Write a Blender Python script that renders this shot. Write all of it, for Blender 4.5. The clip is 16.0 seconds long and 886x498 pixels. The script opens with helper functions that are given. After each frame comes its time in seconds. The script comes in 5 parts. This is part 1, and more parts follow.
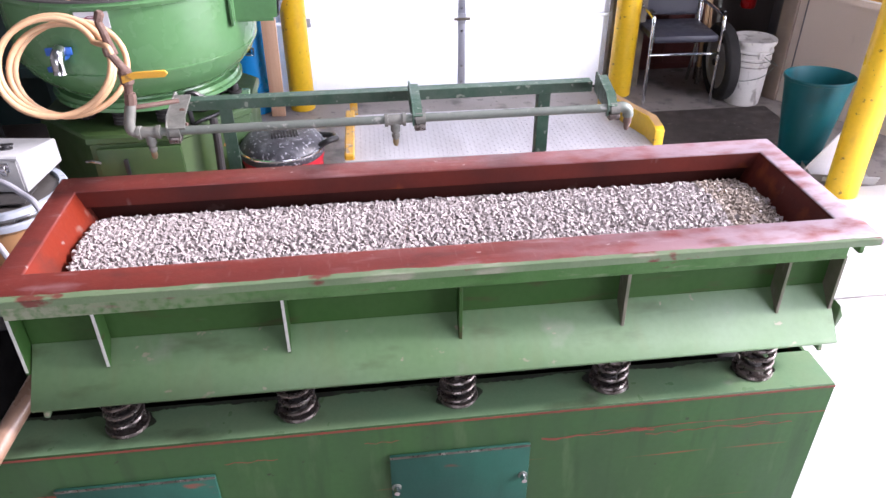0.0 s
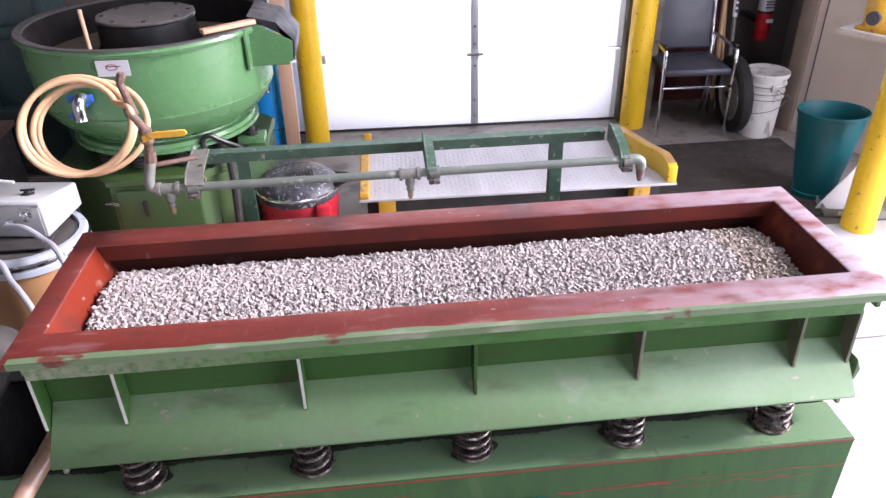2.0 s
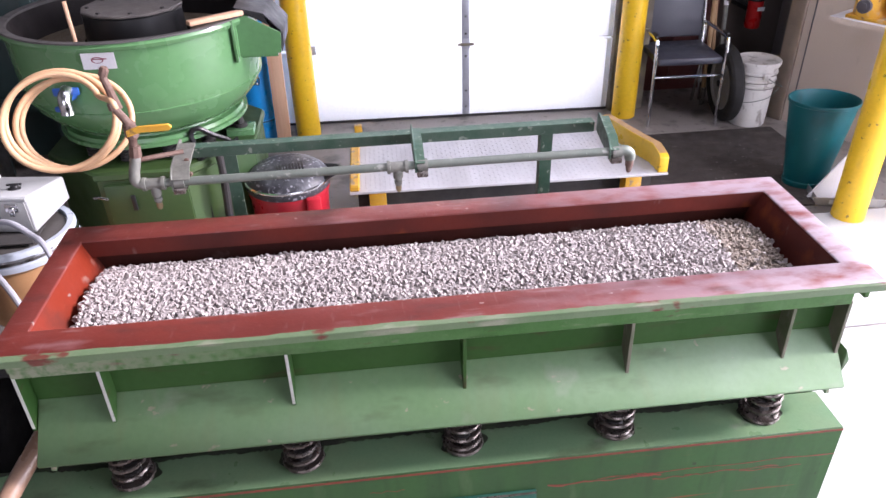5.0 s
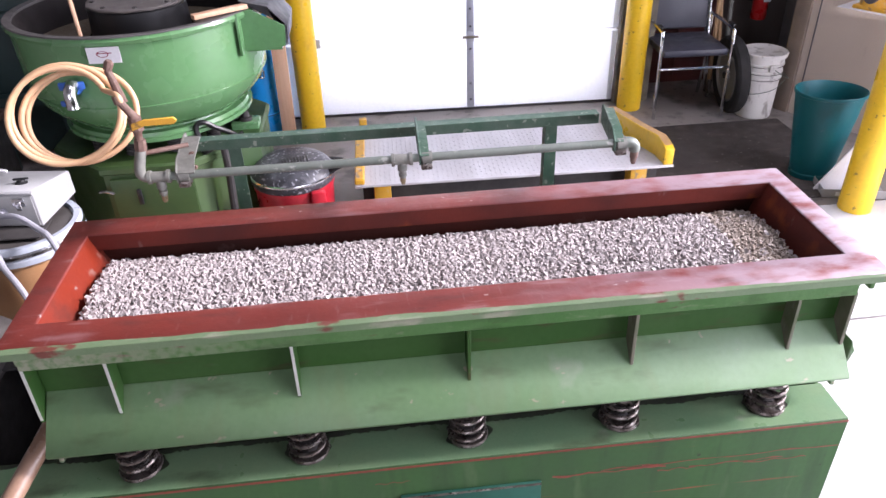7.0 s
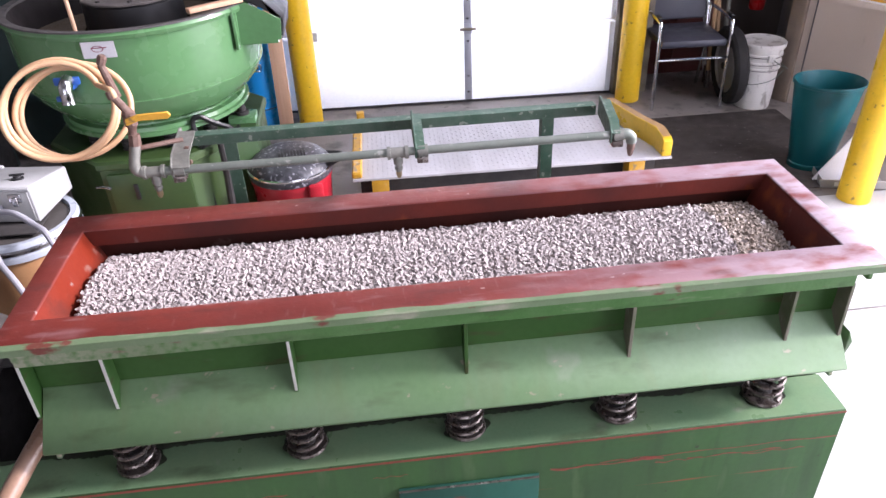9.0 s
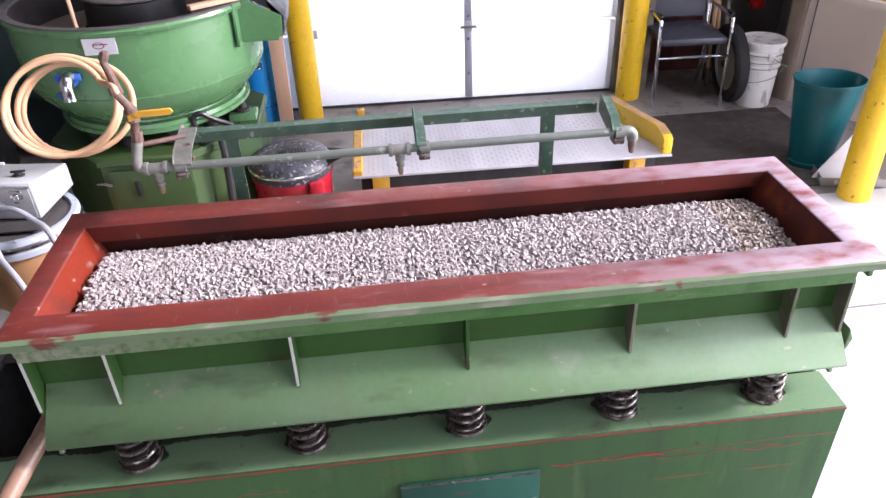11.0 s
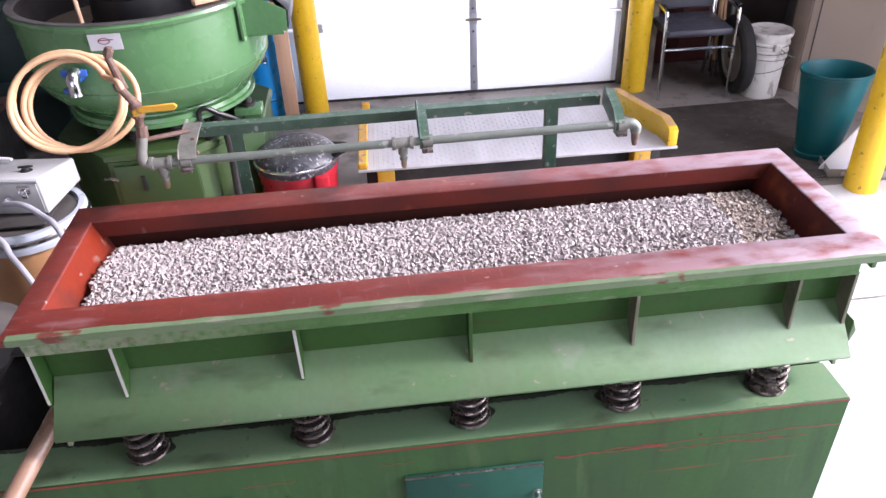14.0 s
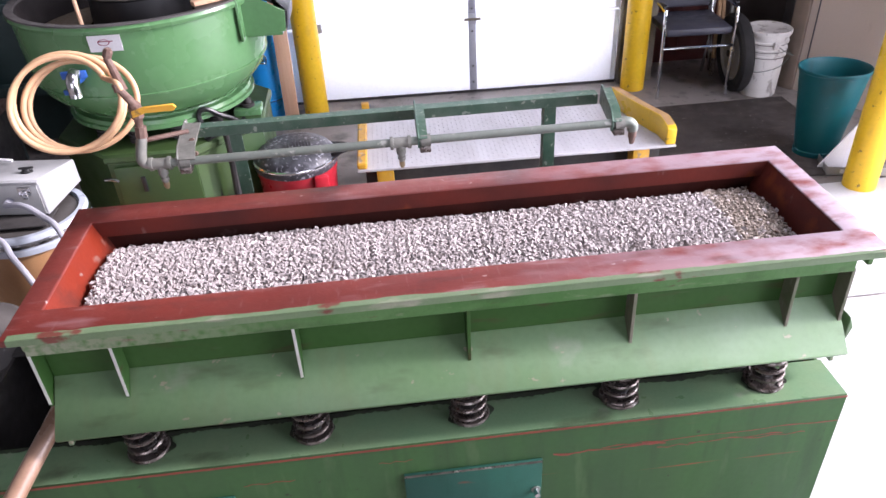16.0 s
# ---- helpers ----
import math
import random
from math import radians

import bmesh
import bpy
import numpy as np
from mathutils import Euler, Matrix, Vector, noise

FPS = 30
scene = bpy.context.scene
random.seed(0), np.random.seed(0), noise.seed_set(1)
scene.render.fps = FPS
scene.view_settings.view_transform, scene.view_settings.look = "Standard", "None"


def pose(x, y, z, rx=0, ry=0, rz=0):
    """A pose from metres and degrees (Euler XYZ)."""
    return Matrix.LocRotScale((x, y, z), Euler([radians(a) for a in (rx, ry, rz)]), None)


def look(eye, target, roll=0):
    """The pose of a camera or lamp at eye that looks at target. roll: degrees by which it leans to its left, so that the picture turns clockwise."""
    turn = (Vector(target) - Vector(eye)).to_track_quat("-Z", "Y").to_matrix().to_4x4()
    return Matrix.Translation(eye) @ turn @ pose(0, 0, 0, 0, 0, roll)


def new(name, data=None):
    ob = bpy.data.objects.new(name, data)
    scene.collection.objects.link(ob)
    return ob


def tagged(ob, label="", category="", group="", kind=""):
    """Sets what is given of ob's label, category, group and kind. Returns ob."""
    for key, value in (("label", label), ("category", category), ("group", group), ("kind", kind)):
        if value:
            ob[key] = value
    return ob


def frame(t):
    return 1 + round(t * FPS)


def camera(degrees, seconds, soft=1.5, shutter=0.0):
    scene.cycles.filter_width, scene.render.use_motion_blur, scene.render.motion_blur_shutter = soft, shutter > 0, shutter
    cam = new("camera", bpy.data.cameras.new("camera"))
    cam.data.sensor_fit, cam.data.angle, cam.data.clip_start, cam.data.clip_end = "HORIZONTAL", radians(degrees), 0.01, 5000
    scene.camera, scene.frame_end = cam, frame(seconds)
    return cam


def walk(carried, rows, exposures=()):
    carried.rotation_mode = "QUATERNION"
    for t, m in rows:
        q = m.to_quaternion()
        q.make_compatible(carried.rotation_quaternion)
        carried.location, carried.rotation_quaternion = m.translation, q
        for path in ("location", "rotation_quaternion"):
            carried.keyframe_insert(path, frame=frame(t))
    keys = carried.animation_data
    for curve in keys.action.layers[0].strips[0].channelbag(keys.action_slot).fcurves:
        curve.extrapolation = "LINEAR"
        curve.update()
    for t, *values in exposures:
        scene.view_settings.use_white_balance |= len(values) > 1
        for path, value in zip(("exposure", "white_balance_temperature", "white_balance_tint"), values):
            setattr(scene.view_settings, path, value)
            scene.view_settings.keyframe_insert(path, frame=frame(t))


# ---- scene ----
cam = camera(62.8, 16.0)
PATH = [
    (0, (0.071, 0.382, 1.782), (0.262, 2.049, 0.694), -0.4),
    (0.5, (0.067, 0.392, 1.784), (0.263, 2.085, 0.737), -0.1),
    (1, (0.067, 0.411, 1.807), (0.245, 2.106, 0.76), -0.7),
    (1.5, (0.071, 0.414, 1.838), (0.244, 2.121, 0.81), -0.6),
    (2, (0.074, 0.413, 1.854), (0.231, 2.115, 0.816), -1.3),
    (2.5, (0.082, 0.417, 1.857), (0.267, 2.118, 0.821), -0.9),
    (3, (0.087, 0.422, 1.857), (0.264, 2.122, 0.818), -1.3),
    (3.5, (0.091, 0.423, 1.856), (0.259, 2.117, 0.806), -1.4),
    (4, (0.087, 0.424, 1.856), (0.258, 2.115, 0.802), -1.4),
    (6.5, (0.092, 0.42, 1.855), (0.252, 2.1, 0.781), -1.8),
    (7, (0.091, 0.419, 1.854), (0.245, 2.098, 0.778), -1.9),
    (7.5, (0.099, 0.423, 1.851), (0.266, 2.095, 0.766), -1.6),
    (8, (0.097, 0.428, 1.848), (0.253, 2.094, 0.753), -2.0),
    (8.5, (0.097, 0.426, 1.851), (0.248, 2.095, 0.76), -2.3),
    (9, (0.1, 0.423, 1.852), (0.252, 2.091, 0.76), -2.3),
    (9.2, (0.098, 0.422, 1.851), (0.258, 2.09, 0.759), -2.1),
    (11.3, (0.094, 0.418, 1.851), (0.247, 2.082, 0.752), -2.2),
    (11.5, (0.094, 0.42, 1.854), (0.254, 2.081, 0.753), -2.0),
    (12, (0.095, 0.414, 1.854), (0.244, 2.077, 0.753), -2.4),
    (12.5, (0.094, 0.409, 1.855), (0.232, 2.075, 0.757), -2.5),
    (13, (0.096, 0.408, 1.856), (0.221, 2.074, 0.756), -2.8),
    (13.5, (0.099, 0.406, 1.856), (0.225, 2.069, 0.752), -2.7),
    (14, (0.103, 0.411, 1.855), (0.235, 2.069, 0.743), -2.8),
    (14.5, (0.107, 0.406, 1.856), (0.216, 2.067, 0.746), -3.3),
    (15, (0.102, 0.403, 1.859), (0.236, 2.065, 0.755), -2.8),
    (15.5, (0.104, 0.399, 1.858), (0.243, 2.062, 0.755), -3.0),
    (16, (0.109, 0.402, 1.857), (0.238, 2.06, 0.745), -3.1),
]
EXPOSURE = [(0, 0.74, 6200, 25), (1.5, 0.67, 6200, 25), (4, 0.64, 6200, 25), (16, 0.64, 6200, 25)]
walk(cam, [(t, look(eye, target, roll)) for t, eye, target, roll in PATH], EXPOSURE)

# ---- light ----
world = bpy.data.worlds.new("world")
scene.world = world
world.use_nodes = True
wn, wl = world.node_tree.nodes, world.node_tree.links
sky = wn.new("ShaderNodeTexSky")
sky.sky_type, sky.sun_disc = "NISHITA", False
sky.sun_elevation, sky.sun_rotation = radians(30.5), radians(90)
wl.new(sky.outputs[0], wn["Background"].inputs[0])
wn["Background"].inputs[1].default_value = 0.12

SUN = new("sun", bpy.data.lights.new("sun", "SUN"))
SUN.data.energy, SUN.data.angle, SUN.data.color = 5.0, radians(10), (1.0, 0.965, 0.93)
SUN.matrix_world = look((10.0, 0.3, 5.9), (0.0, 0.5, 0.0))


def area_light(name, eye, target, wide, high, watts, colour):
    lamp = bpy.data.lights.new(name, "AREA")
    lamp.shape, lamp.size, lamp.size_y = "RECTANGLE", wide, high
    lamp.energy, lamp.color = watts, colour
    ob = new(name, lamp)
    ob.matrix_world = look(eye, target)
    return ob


area_light("daylight_in_east_opening", (3.62, 0.9, 1.75), (0.0, 1.3, 1.0), 4.6, 2.9, 235, (0.93, 0.95, 1.0))
# Unseen roof lamp, added as fill on faces that look up.
area_light("roof_fill_light", (1.0, 2.6, 5.45), (1.0, 2.6, 0.0), 2.4, 1.8, 40, (0.95, 0.97, 1.0))
# Fill lamp behind the camera, added to brighten the tub's front.
area_light("south_fill_light", (-1.3, -4.42, 1.7), (-0.9, 2.0, 0.9), 3.6, 2.8, 66, (0.98, 0.97, 1.0))
area_light("daylight_behind_north_door", (0.66, 5.42, 1.6), (0.56, 4.2, 1.6), 2.2, 3.0, 92, (0.97, 0.98, 1.0))



# ---- materials ----
def rgb(c):
    return (*c, 1.0)


def mat(name, base, rough=0.5, metal=0.0, second=None, amount=0.5, scale=6.0, spots=None, spot_at=0.62, spot_scale=14.0,
        bump=0.15, grain=160.0, per="", coat=0.0, stretch=(1, 1, 1), spot_stretch=None, spot_soft=0.05, grime=None, gloss=0.5, end_tone=None, vary=0.8):
    """Base colour that drifts to a second one, fine grain, and spots of wear in a third."""
    m = bpy.data.materials.new(name)
    m.use_nodes = True
    n, l = m.node_tree.nodes, m.node_tree.links
    p = n["Principled BSDF"]
    p.inputs["Roughness"].default_value, p.inputs["Metallic"].default_value = rough, metal
    p.inputs["Coat Weight"].default_value = coat
    p.inputs["Specular IOR Level"].default_value = gloss
    tc = n.new("ShaderNodeTexCoord")

    def coords(st):
        mp = n.new("ShaderNodeMapping")
        mp.inputs["Scale"].default_value = st
        l.new(tc.outputs["Object"], mp.inputs[0])
        return mp.outputs[0]

    def noise_at(s, st, detail=5.0):
        t = n.new("ShaderNodeTexNoise")
        t.inputs["Scale"].default_value, t.inputs["Detail"].default_value = s, detail
        l.new(coords(st), t.inputs["Vector"])
        return t.outputs["Fac"]

    def mix(fac, a, b):
        x = n.new("ShaderNodeMix")
        x.data_type = "RGBA"
        l.new(fac, x.inputs[0])
        for socket, v in ((x.inputs[6], a), (x.inputs[7], b)):
            if isinstance(v, tuple):
                socket.default_value = rgb(v)
            else:
                l.new(v, socket)
        return x.outputs[2]

    def ramp(fac, lo, hi, top=1.0):
        r = n.new("ShaderNodeMapRange")
        r.inputs[1].default_value, r.inputs[2].default_value, r.inputs[4].default_value = lo, hi, top
        l.new(fac, r.inputs[0])
        return r.outputs[0]

    second = second or tuple(c * 0.72 for c in base)
    broad = ramp(noise_at(scale, stretch), 0.35, 0.68, amount)
    colour = mix(broad, base, second)
    if per:
        info = n.new("ShaderNodeObjectInfo" if per == "object" else "ShaderNodeNewGeometry")
        colour = mix(ramp(info.outputs["Random" if per == "object" else "Random Per Island"], 0, 1, vary), colour, tuple(c * 0.3 for c in base))
    fine = noise_at(grain, (1, 1, 1), 3.0)
    colour = mix(ramp(fine, 0.4, 0.75, 0.22), colour, tuple(c * 0.6 for c in base))
    rough_mix = ramp(noise_at(scale * 3.1, stretch), 0.3, 0.7)
    if spots:
        wear = ramp(noise_at(spot_scale, spot_stretch or stretch, 8.0), spot_at, spot_at + spot_soft)
        colour = mix(wear, colour, spots)
    for tone, at, size, st, soft, most in grime or ():
        colour = mix(ramp(noise_at(size, st, 9.0), at, at + soft, most), colour, tone)
    if end_tone:
        # pales towards one end: glare and slurry on the rim, flaking on the flange
        tone, x0, x1, size, most = end_tone
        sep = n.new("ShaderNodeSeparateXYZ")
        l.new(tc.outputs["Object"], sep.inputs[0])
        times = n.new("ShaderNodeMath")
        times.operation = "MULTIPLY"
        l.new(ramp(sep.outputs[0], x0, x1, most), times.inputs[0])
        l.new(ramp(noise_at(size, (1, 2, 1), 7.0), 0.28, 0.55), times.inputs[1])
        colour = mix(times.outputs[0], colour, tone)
    l.new(colour, p.inputs["Base Color"])
    rr = n.new("ShaderNodeMapRange")
    rr.inputs[3].default_value, rr.inputs[4].default_value = max(rough - 0.1, 0.03), min(rough + 0.12, 1)
    l.new(rough_mix, rr.inputs[0])
    l.new(rr.outputs[0], p.inputs["Roughness"])
    if bump:
        b = n.new("ShaderNodeBump")
        b.inputs["Strength"].default_value, b.inputs["Distance"].default_value = bump, 0.004
        l.new(fine, b.inputs["Height"])
        l.new(b.outputs[0], p.inputs["Normal"])
    return m


GREEN = mat("green_paint", (0.088, 0.164, 0.070), 0.46, gloss=0.35, second=(0.105, 0.17, 0.09), amount=0.8, scale=3.0, spots=(0.19, 0.21, 0.16), spot_at=0.62, spot_scale=7, bump=0.06, grain=60, spot_soft=0.2, grime=(((0.05, 0.075, 0.03), 0.58, 11, (0.5, 1, 2.2), 0.16, 0.7), ((0.24, 0.20, 0.15), 0.68, 34, (0.7, 1, 1), 0.04, 0.8), ((0.10, 0.13, 0.06), 0.55, 4, (4, 1, 0.5), 0.2, 0.5)))
GREEN_BASE = mat("green_base_paint", (0.036, 0.095, 0.030), 0.46, gloss=0.22, second=(0.032, 0.068, 0.030), amount=0.9, scale=2.6, spots=(0.22, 0.05, 0.03), spot_at=0.65, spot_scale=3.6, spot_stretch=(0.35, 1, 9), bump=0.06, grain=60, stretch=(2.2, 1, 0.6), grime=(((0.022, 0.045, 0.02), 0.54, 3.5, (5, 1, 0.5), 0.2, 0.75), ((0.085, 0.13, 0.065), 0.60, 6, (3, 1, 0.7), 0.16, 0.6), ((0.03, 0.03, 0.02), 0.69, 30, (1, 1, 1), 0.04, 0.9)))
GREEN_OLD = mat("weathered_green_paint", (0.03, 0.08, 0.05), 0.5, second=(0.08, 0.12, 0.09), amount=0.9, scale=18, spots=(0.22, 0.25, 0.21), spot_at=0.63, spot_scale=60, bump=0.15)
GREEN_CHIP = mat("chipped_green_paint", (0.046, 0.125, 0.032), 0.55, gloss=0.2, second=(0.08, 0.16, 0.06), amount=0.8, scale=8, spots=(0.16, 0.19, 0.12), spot_at=0.64, spot_scale=22, spot_stretch=(0.5, 1, 1.6), spot_soft=0.12, bump=0.15, grime=(((0.09, 0.05, 0.03), 0.64, 26, (0.5, 1, 1.5), 0.06, 0.9), ((0.03, 0.055, 0.02), 0.54, 11, (0.6, 1, 2), 0.15, 0.6)), end_tone=((0.26, 0.26, 0.20), -0.30, -0.95, 55.0, 0.85))
# Darker copy of the tub's green, with the flange's shade in it.
GREEN_SHADED = mat("shaded_green_paint", (0.024, 0.072, 0.015), 0.5, gloss=0.15, second=(0.036, 0.082, 0.024), amount=0.8, scale=4, bump=0.06, grain=60, grime=(((0.045, 0.04, 0.018), 0.58, 14, (0.5, 1, 2), 0.12, 0.8), ((0.13, 0.16, 0.10), 0.66, 8, (0.4, 1, 2), 0.1, 0.5)))
GREEN_PALE = mat("chalky_green_edge", (0.13, 0.18, 0.10), 0.6, second=(0.09, 0.15, 0.07), amount=0.9, scale=10, spots=(0.12, 0.03, 0.02), spot_at=0.64, spot_scale=18, spot_stretch=(0.6, 1, 1), bump=0.15, grime=(((0.27, 0.26, 0.20), 0.60, 20, (0.4, 1, 1), 0.1, 0.7),))
EDGE_GLINT = mat("worn_steel_glint", (0.52, 0.54, 0.52), 0.35, 0.35, second=(0.45, 0.45, 0.42), amount=0.8, scale=40, bump=0.1)
GREEN_BOWL = mat("bowl_green_enamel", (0.105, 0.245, 0.10), 0.24, second=(0.10, 0.225, 0.10), amount=0.5, scale=2.0, bump=0.02, grain=40, coat=0.2)
GREEN_DARK = mat("dark_green_enamel", (0.036, 0.082, 0.026), 0.42, second=(0.05, 0.085, 0.022), amount=0.8, scale=3, bump=0.05, grain=50)
RIB_DUSTY = mat("dusty_worn_rib", (0.15, 0.135, 0.105), 0.6, second=(0.075, 0.10, 0.05), amount=0.9, scale=12, bump=0.12, gloss=0.3, grime=(((0.26, 0.25, 0.22), 0.62, 30, (1, 1, 0.5), 0.1, 0.6),))
# Paler than the base's green: daylight sheen is mixed into the dusty paint.
GREEN_TOP = mat("dusty_green_plate_sheen", (0.125, 0.225, 0.12), 0.36, second=(0.15, 0.225, 0.12), amount=0.9, scale=7, spots=(0.28, 0.25, 0.23), spot_at=0.66, spot_scale=12, spot_soft=0.2, bump=0.05, gloss=0.45, grime=(((0.045, 0.06, 0.03), 0.58, 9, (0.6, 1, 1), 0.12, 0.7),))
WORN_TAN = mat("paint_worn_to_tan", (0.50, 0.30, 0.13), 0.6, second=(0.36, 0.19, 0.07), amount=0.8, scale=14, bump=0.15)
RED_END = mat("rusty_red_lining", (0.135, 0.022, 0.014), 0.55, gloss=0.2, second=(0.055, 0.016, 0.014), amount=0.9, scale=4, spots=(0.24, 0.055, 0.015), spot_at=0.62, spot_scale=5, bump=0.12, grain=80, spot_soft=0.1, grime=(((0.20, 0.14, 0.13), 0.66, 20, (1, 1, 0.4), 0.08, 0.6),))
TEAL_HATCH = mat("blue_green_hatch_paint", (0.016, 0.078, 0.055), 0.5, gloss=0.2, second=(0.018, 0.064, 0.05), amount=0.7, scale=5, spots=(0.13, 0.05, 0.035), spot_at=0.655, spot_scale=9, spot_stretch=(0.6, 1, 2), bump=0.08, grime=(((0.012, 0.05, 0.035), 0.55, 5, (3, 1, 0.6), 0.2, 0.7),))
# The mauve tone at the right end paints in glare over the dusty red.
RED_LINER = mat("worn_red_liner", (0.165, 0.024, 0.016), 0.48, second=(0.135, 0.022, 0.016), amount=0.9, scale=5.0, spots=(0.25, 0.12, 0.12), spot_at=0.60, spot_scale=9, spot_stretch=(0.35, 1.4, 1.6), bump=0.16, grain=80, spot_soft=0.12, grime=(((0.06, 0.018, 0.015), 0.57, 15, (0.4, 1.8, 1), 0.14, 0.6), ((0.30, 0.20, 0.20), 0.62, 24, (0.3, 1.4, 1), 0.14, 0.6), ((0.42, 0.36, 0.34), 0.70, 60, (0.6, 1, 1), 0.03, 0.7), ((0.30, 0.20, 0.19), 0.62, 40, (2.5, 0.5, 1), 0.12, 0.2)), gloss=0.7, end_tone=((0.33, 0.28, 0.325), 0.10, 0.95, 14.0, 0.88))
# Darker copy of the lining red, holding the back wall's shade.
RED_SHADED = mat("shaded_red_lining", (0.055, 0.013, 0.009), 0.65, gloss=0.15, second=(0.02, 0.009, 0.008), amount=0.9, scale=4, spots=(0.10, 0.06, 0.05), spot_at=0.66, spot_scale=9, bump=0.12, grain=80, spot_soft=0.1)
RED_WALL = mat("red_rubber_wall", (0.16, 0.017, 0.005), 0.55, gloss=0.25, second=(0.17, 0.022, 0.011), amount=0.9, scale=3.6, spots=(0.20, 0.10, 0.08), spot_at=0.67, spot_scale=16, spot_stretch=(0.5, 1, 1.4), bump=0.12, grain=80, spot_soft=0.1, grime=(((0.05, 0.014, 0.010), 0.50, 7, (1, 1, 2), 0.2, 0.75), ((0.22, 0.15, 0.14), 0.69, 40, (1, 1, 1), 0.05, 0.8)))
STONE = mat("grey_stone_media", (0.48, 0.43, 0.42), 0.75, second=(0.43, 0.39, 0.38), scale=30, per="island", vary=0.55, bump=0.25, grain=300)
STONE_MUD = mat("slurry_coated_stone", (0.36, 0.30, 0.25), 0.6, second=(0.23, 0.185, 0.15), scale=30, per="island", vary=0.4, bump=0.25, grain=300)
STEEL_SPRING = mat("oily_spring_steel", (0.19, 0.165, 0.15), 0.3, 0.75, second=(0.05, 0.035, 0.03), amount=0.8, scale=30, spots=(0.3, 0.28, 0.26), spot_at=0.6, spot_scale=40, bump=0.1)
OIL_SHADE = mat("dark_oil_and_shade", (0.018, 0.022, 0.014), 0.4, second=(0.028, 0.05, 0.022), amount=1.0, scale=24, bump=0.05)
GALV = mat("galvanised_pipe", (0.17, 0.19, 0.165), 0.5, 0.35, second=(0.13, 0.155, 0.13), amount=0.7, scale=22, spots=(0.3, 0.31, 0.28), spot_at=0.62, spot_scale=40, bump=0.1)
FITTING = mat("grey_pipe_fitting", (0.22, 0.22, 0.195), 0.5, 0.3, second=(0.11, 0.115, 0.10), amount=0.7, scale=40, bump=0.15)
RUST = mat("rusty_fitting", (0.11, 0.06, 0.045), 0.7, 0.2, second=(0.2, 0.14, 0.115), amount=0.7, scale=50, bump=0.3)
PRIMER = mat("red_primer", (0.19, 0.035, 0.02), 0.6, second=(0.13, 0.03, 0.02), amount=0.9, scale=40, bump=0.2)
BRASS = mat("dull_brass", (0.34, 0.27, 0.16), 0.35, 0.8, bump=0.05)
HOSE = mat("cream_rubber_hose", (0.54, 0.345, 0.20), 0.4, second=(0.48, 0.28, 0.145), amount=0.7, scale=7, bump=0.03, grain=60)
YELLOW = mat("yellow_enamel", (0.80, 0.50, 0.015), 0.35, second=(0.74, 0.43, 0.01), amount=0.6, scale=4, spots=(0.22, 0.13, 0.03), spot_at=0.665, spot_scale=26, bump=0.04, grain=50, grime=(((0.5, 0.27, 0.03), 0.60, 12, (1, 1, 0.5), 0.15, 0.6),))
YELLOW_OLD = mat("scuffed_yellow_paint", (0.68, 0.37, 0.02), 0.5, second=(0.56, 0.28, 0.03), amount=0.8, scale=11, spots=(0.3, 0.2, 0.1), spot_at=0.62, spot_scale=24, bump=0.1, grime=(((0.5, 0.42, 0.33), 0.60, 14, (1, 1, 1), 0.1, 0.8), ((0.16, 0.09, 0.04), 0.64, 40, (1, 1, 1), 0.05, 0.8)))
WHITE_DOOR = mat("white_door_paint", (0.86, 0.86, 0.86), 0.45, second=(0.82, 0.82, 0.83), amount=0.5, scale=2, bump=0.02, grain=60)
STILE = mat("grey_door_steel", (0.42, 0.43, 0.47), 0.4, 0.4, bump=0.05)
DARK_FRAME = mat("dark_weathered_jamb", (0.09, 0.075, 0.055), 0.8, second=(0.22, 0.19, 0.14), amount=0.9, scale=7, bump=0.3)
bsdf = WHITE_DOOR.node_tree.nodes["Principled BSDF"]
trans = WHITE_DOOR.node_tree.nodes.new("ShaderNodeBsdfTranslucent")
blend = WHITE_DOOR.node_tree.nodes.new("ShaderNodeMixShader")
trans.inputs[0].default_value, blend.inputs[0].default_value = (0.84, 0.86, 0.88, 1), 0.5
WHITE_DOOR.node_tree.links.new(bsdf.outputs[0], blend.inputs[1])
WHITE_DOOR.node_tree.links.new(trans.outputs[0], blend.inputs[2])
WHITE_DOOR.node_tree.links.new(blend.outputs[0], WHITE_DOOR.node_tree.nodes["Material Output"].inputs[0])
CONCRETE = mat("worn_concrete", (0.275, 0.245, 0.225), 0.6, second=(0.17, 0.148, 0.135), amount=0.9, scale=1.3, spots=(0.15, 0.14, 0.13), spot_at=0.66, spot_scale=3, bump=0.15, grain=120, spot_soft=0.2, grime=(((0.07, 0.06, 0.055), 0.54, 5, (1, 1, 1), 0.12, 0.75), ((0.06, 0.05, 0.045), 0.62, 22, (1, 1, 1), 0.06, 0.7), ((0.33, 0.31, 0.29), 0.66, 18, (1, 1, 1), 0.06, 0.5)))
SLAB = mat("pale_concrete_slab", (0.56, 0.55, 0.54), 0.55, second=(0.47, 0.46, 0.45), amount=0.8, scale=1.6, spots=(0.35, 0.34, 0.33), spot_at=0.66, spot_scale=5, bump=0.15, grain=120, spot_soft=0.2)
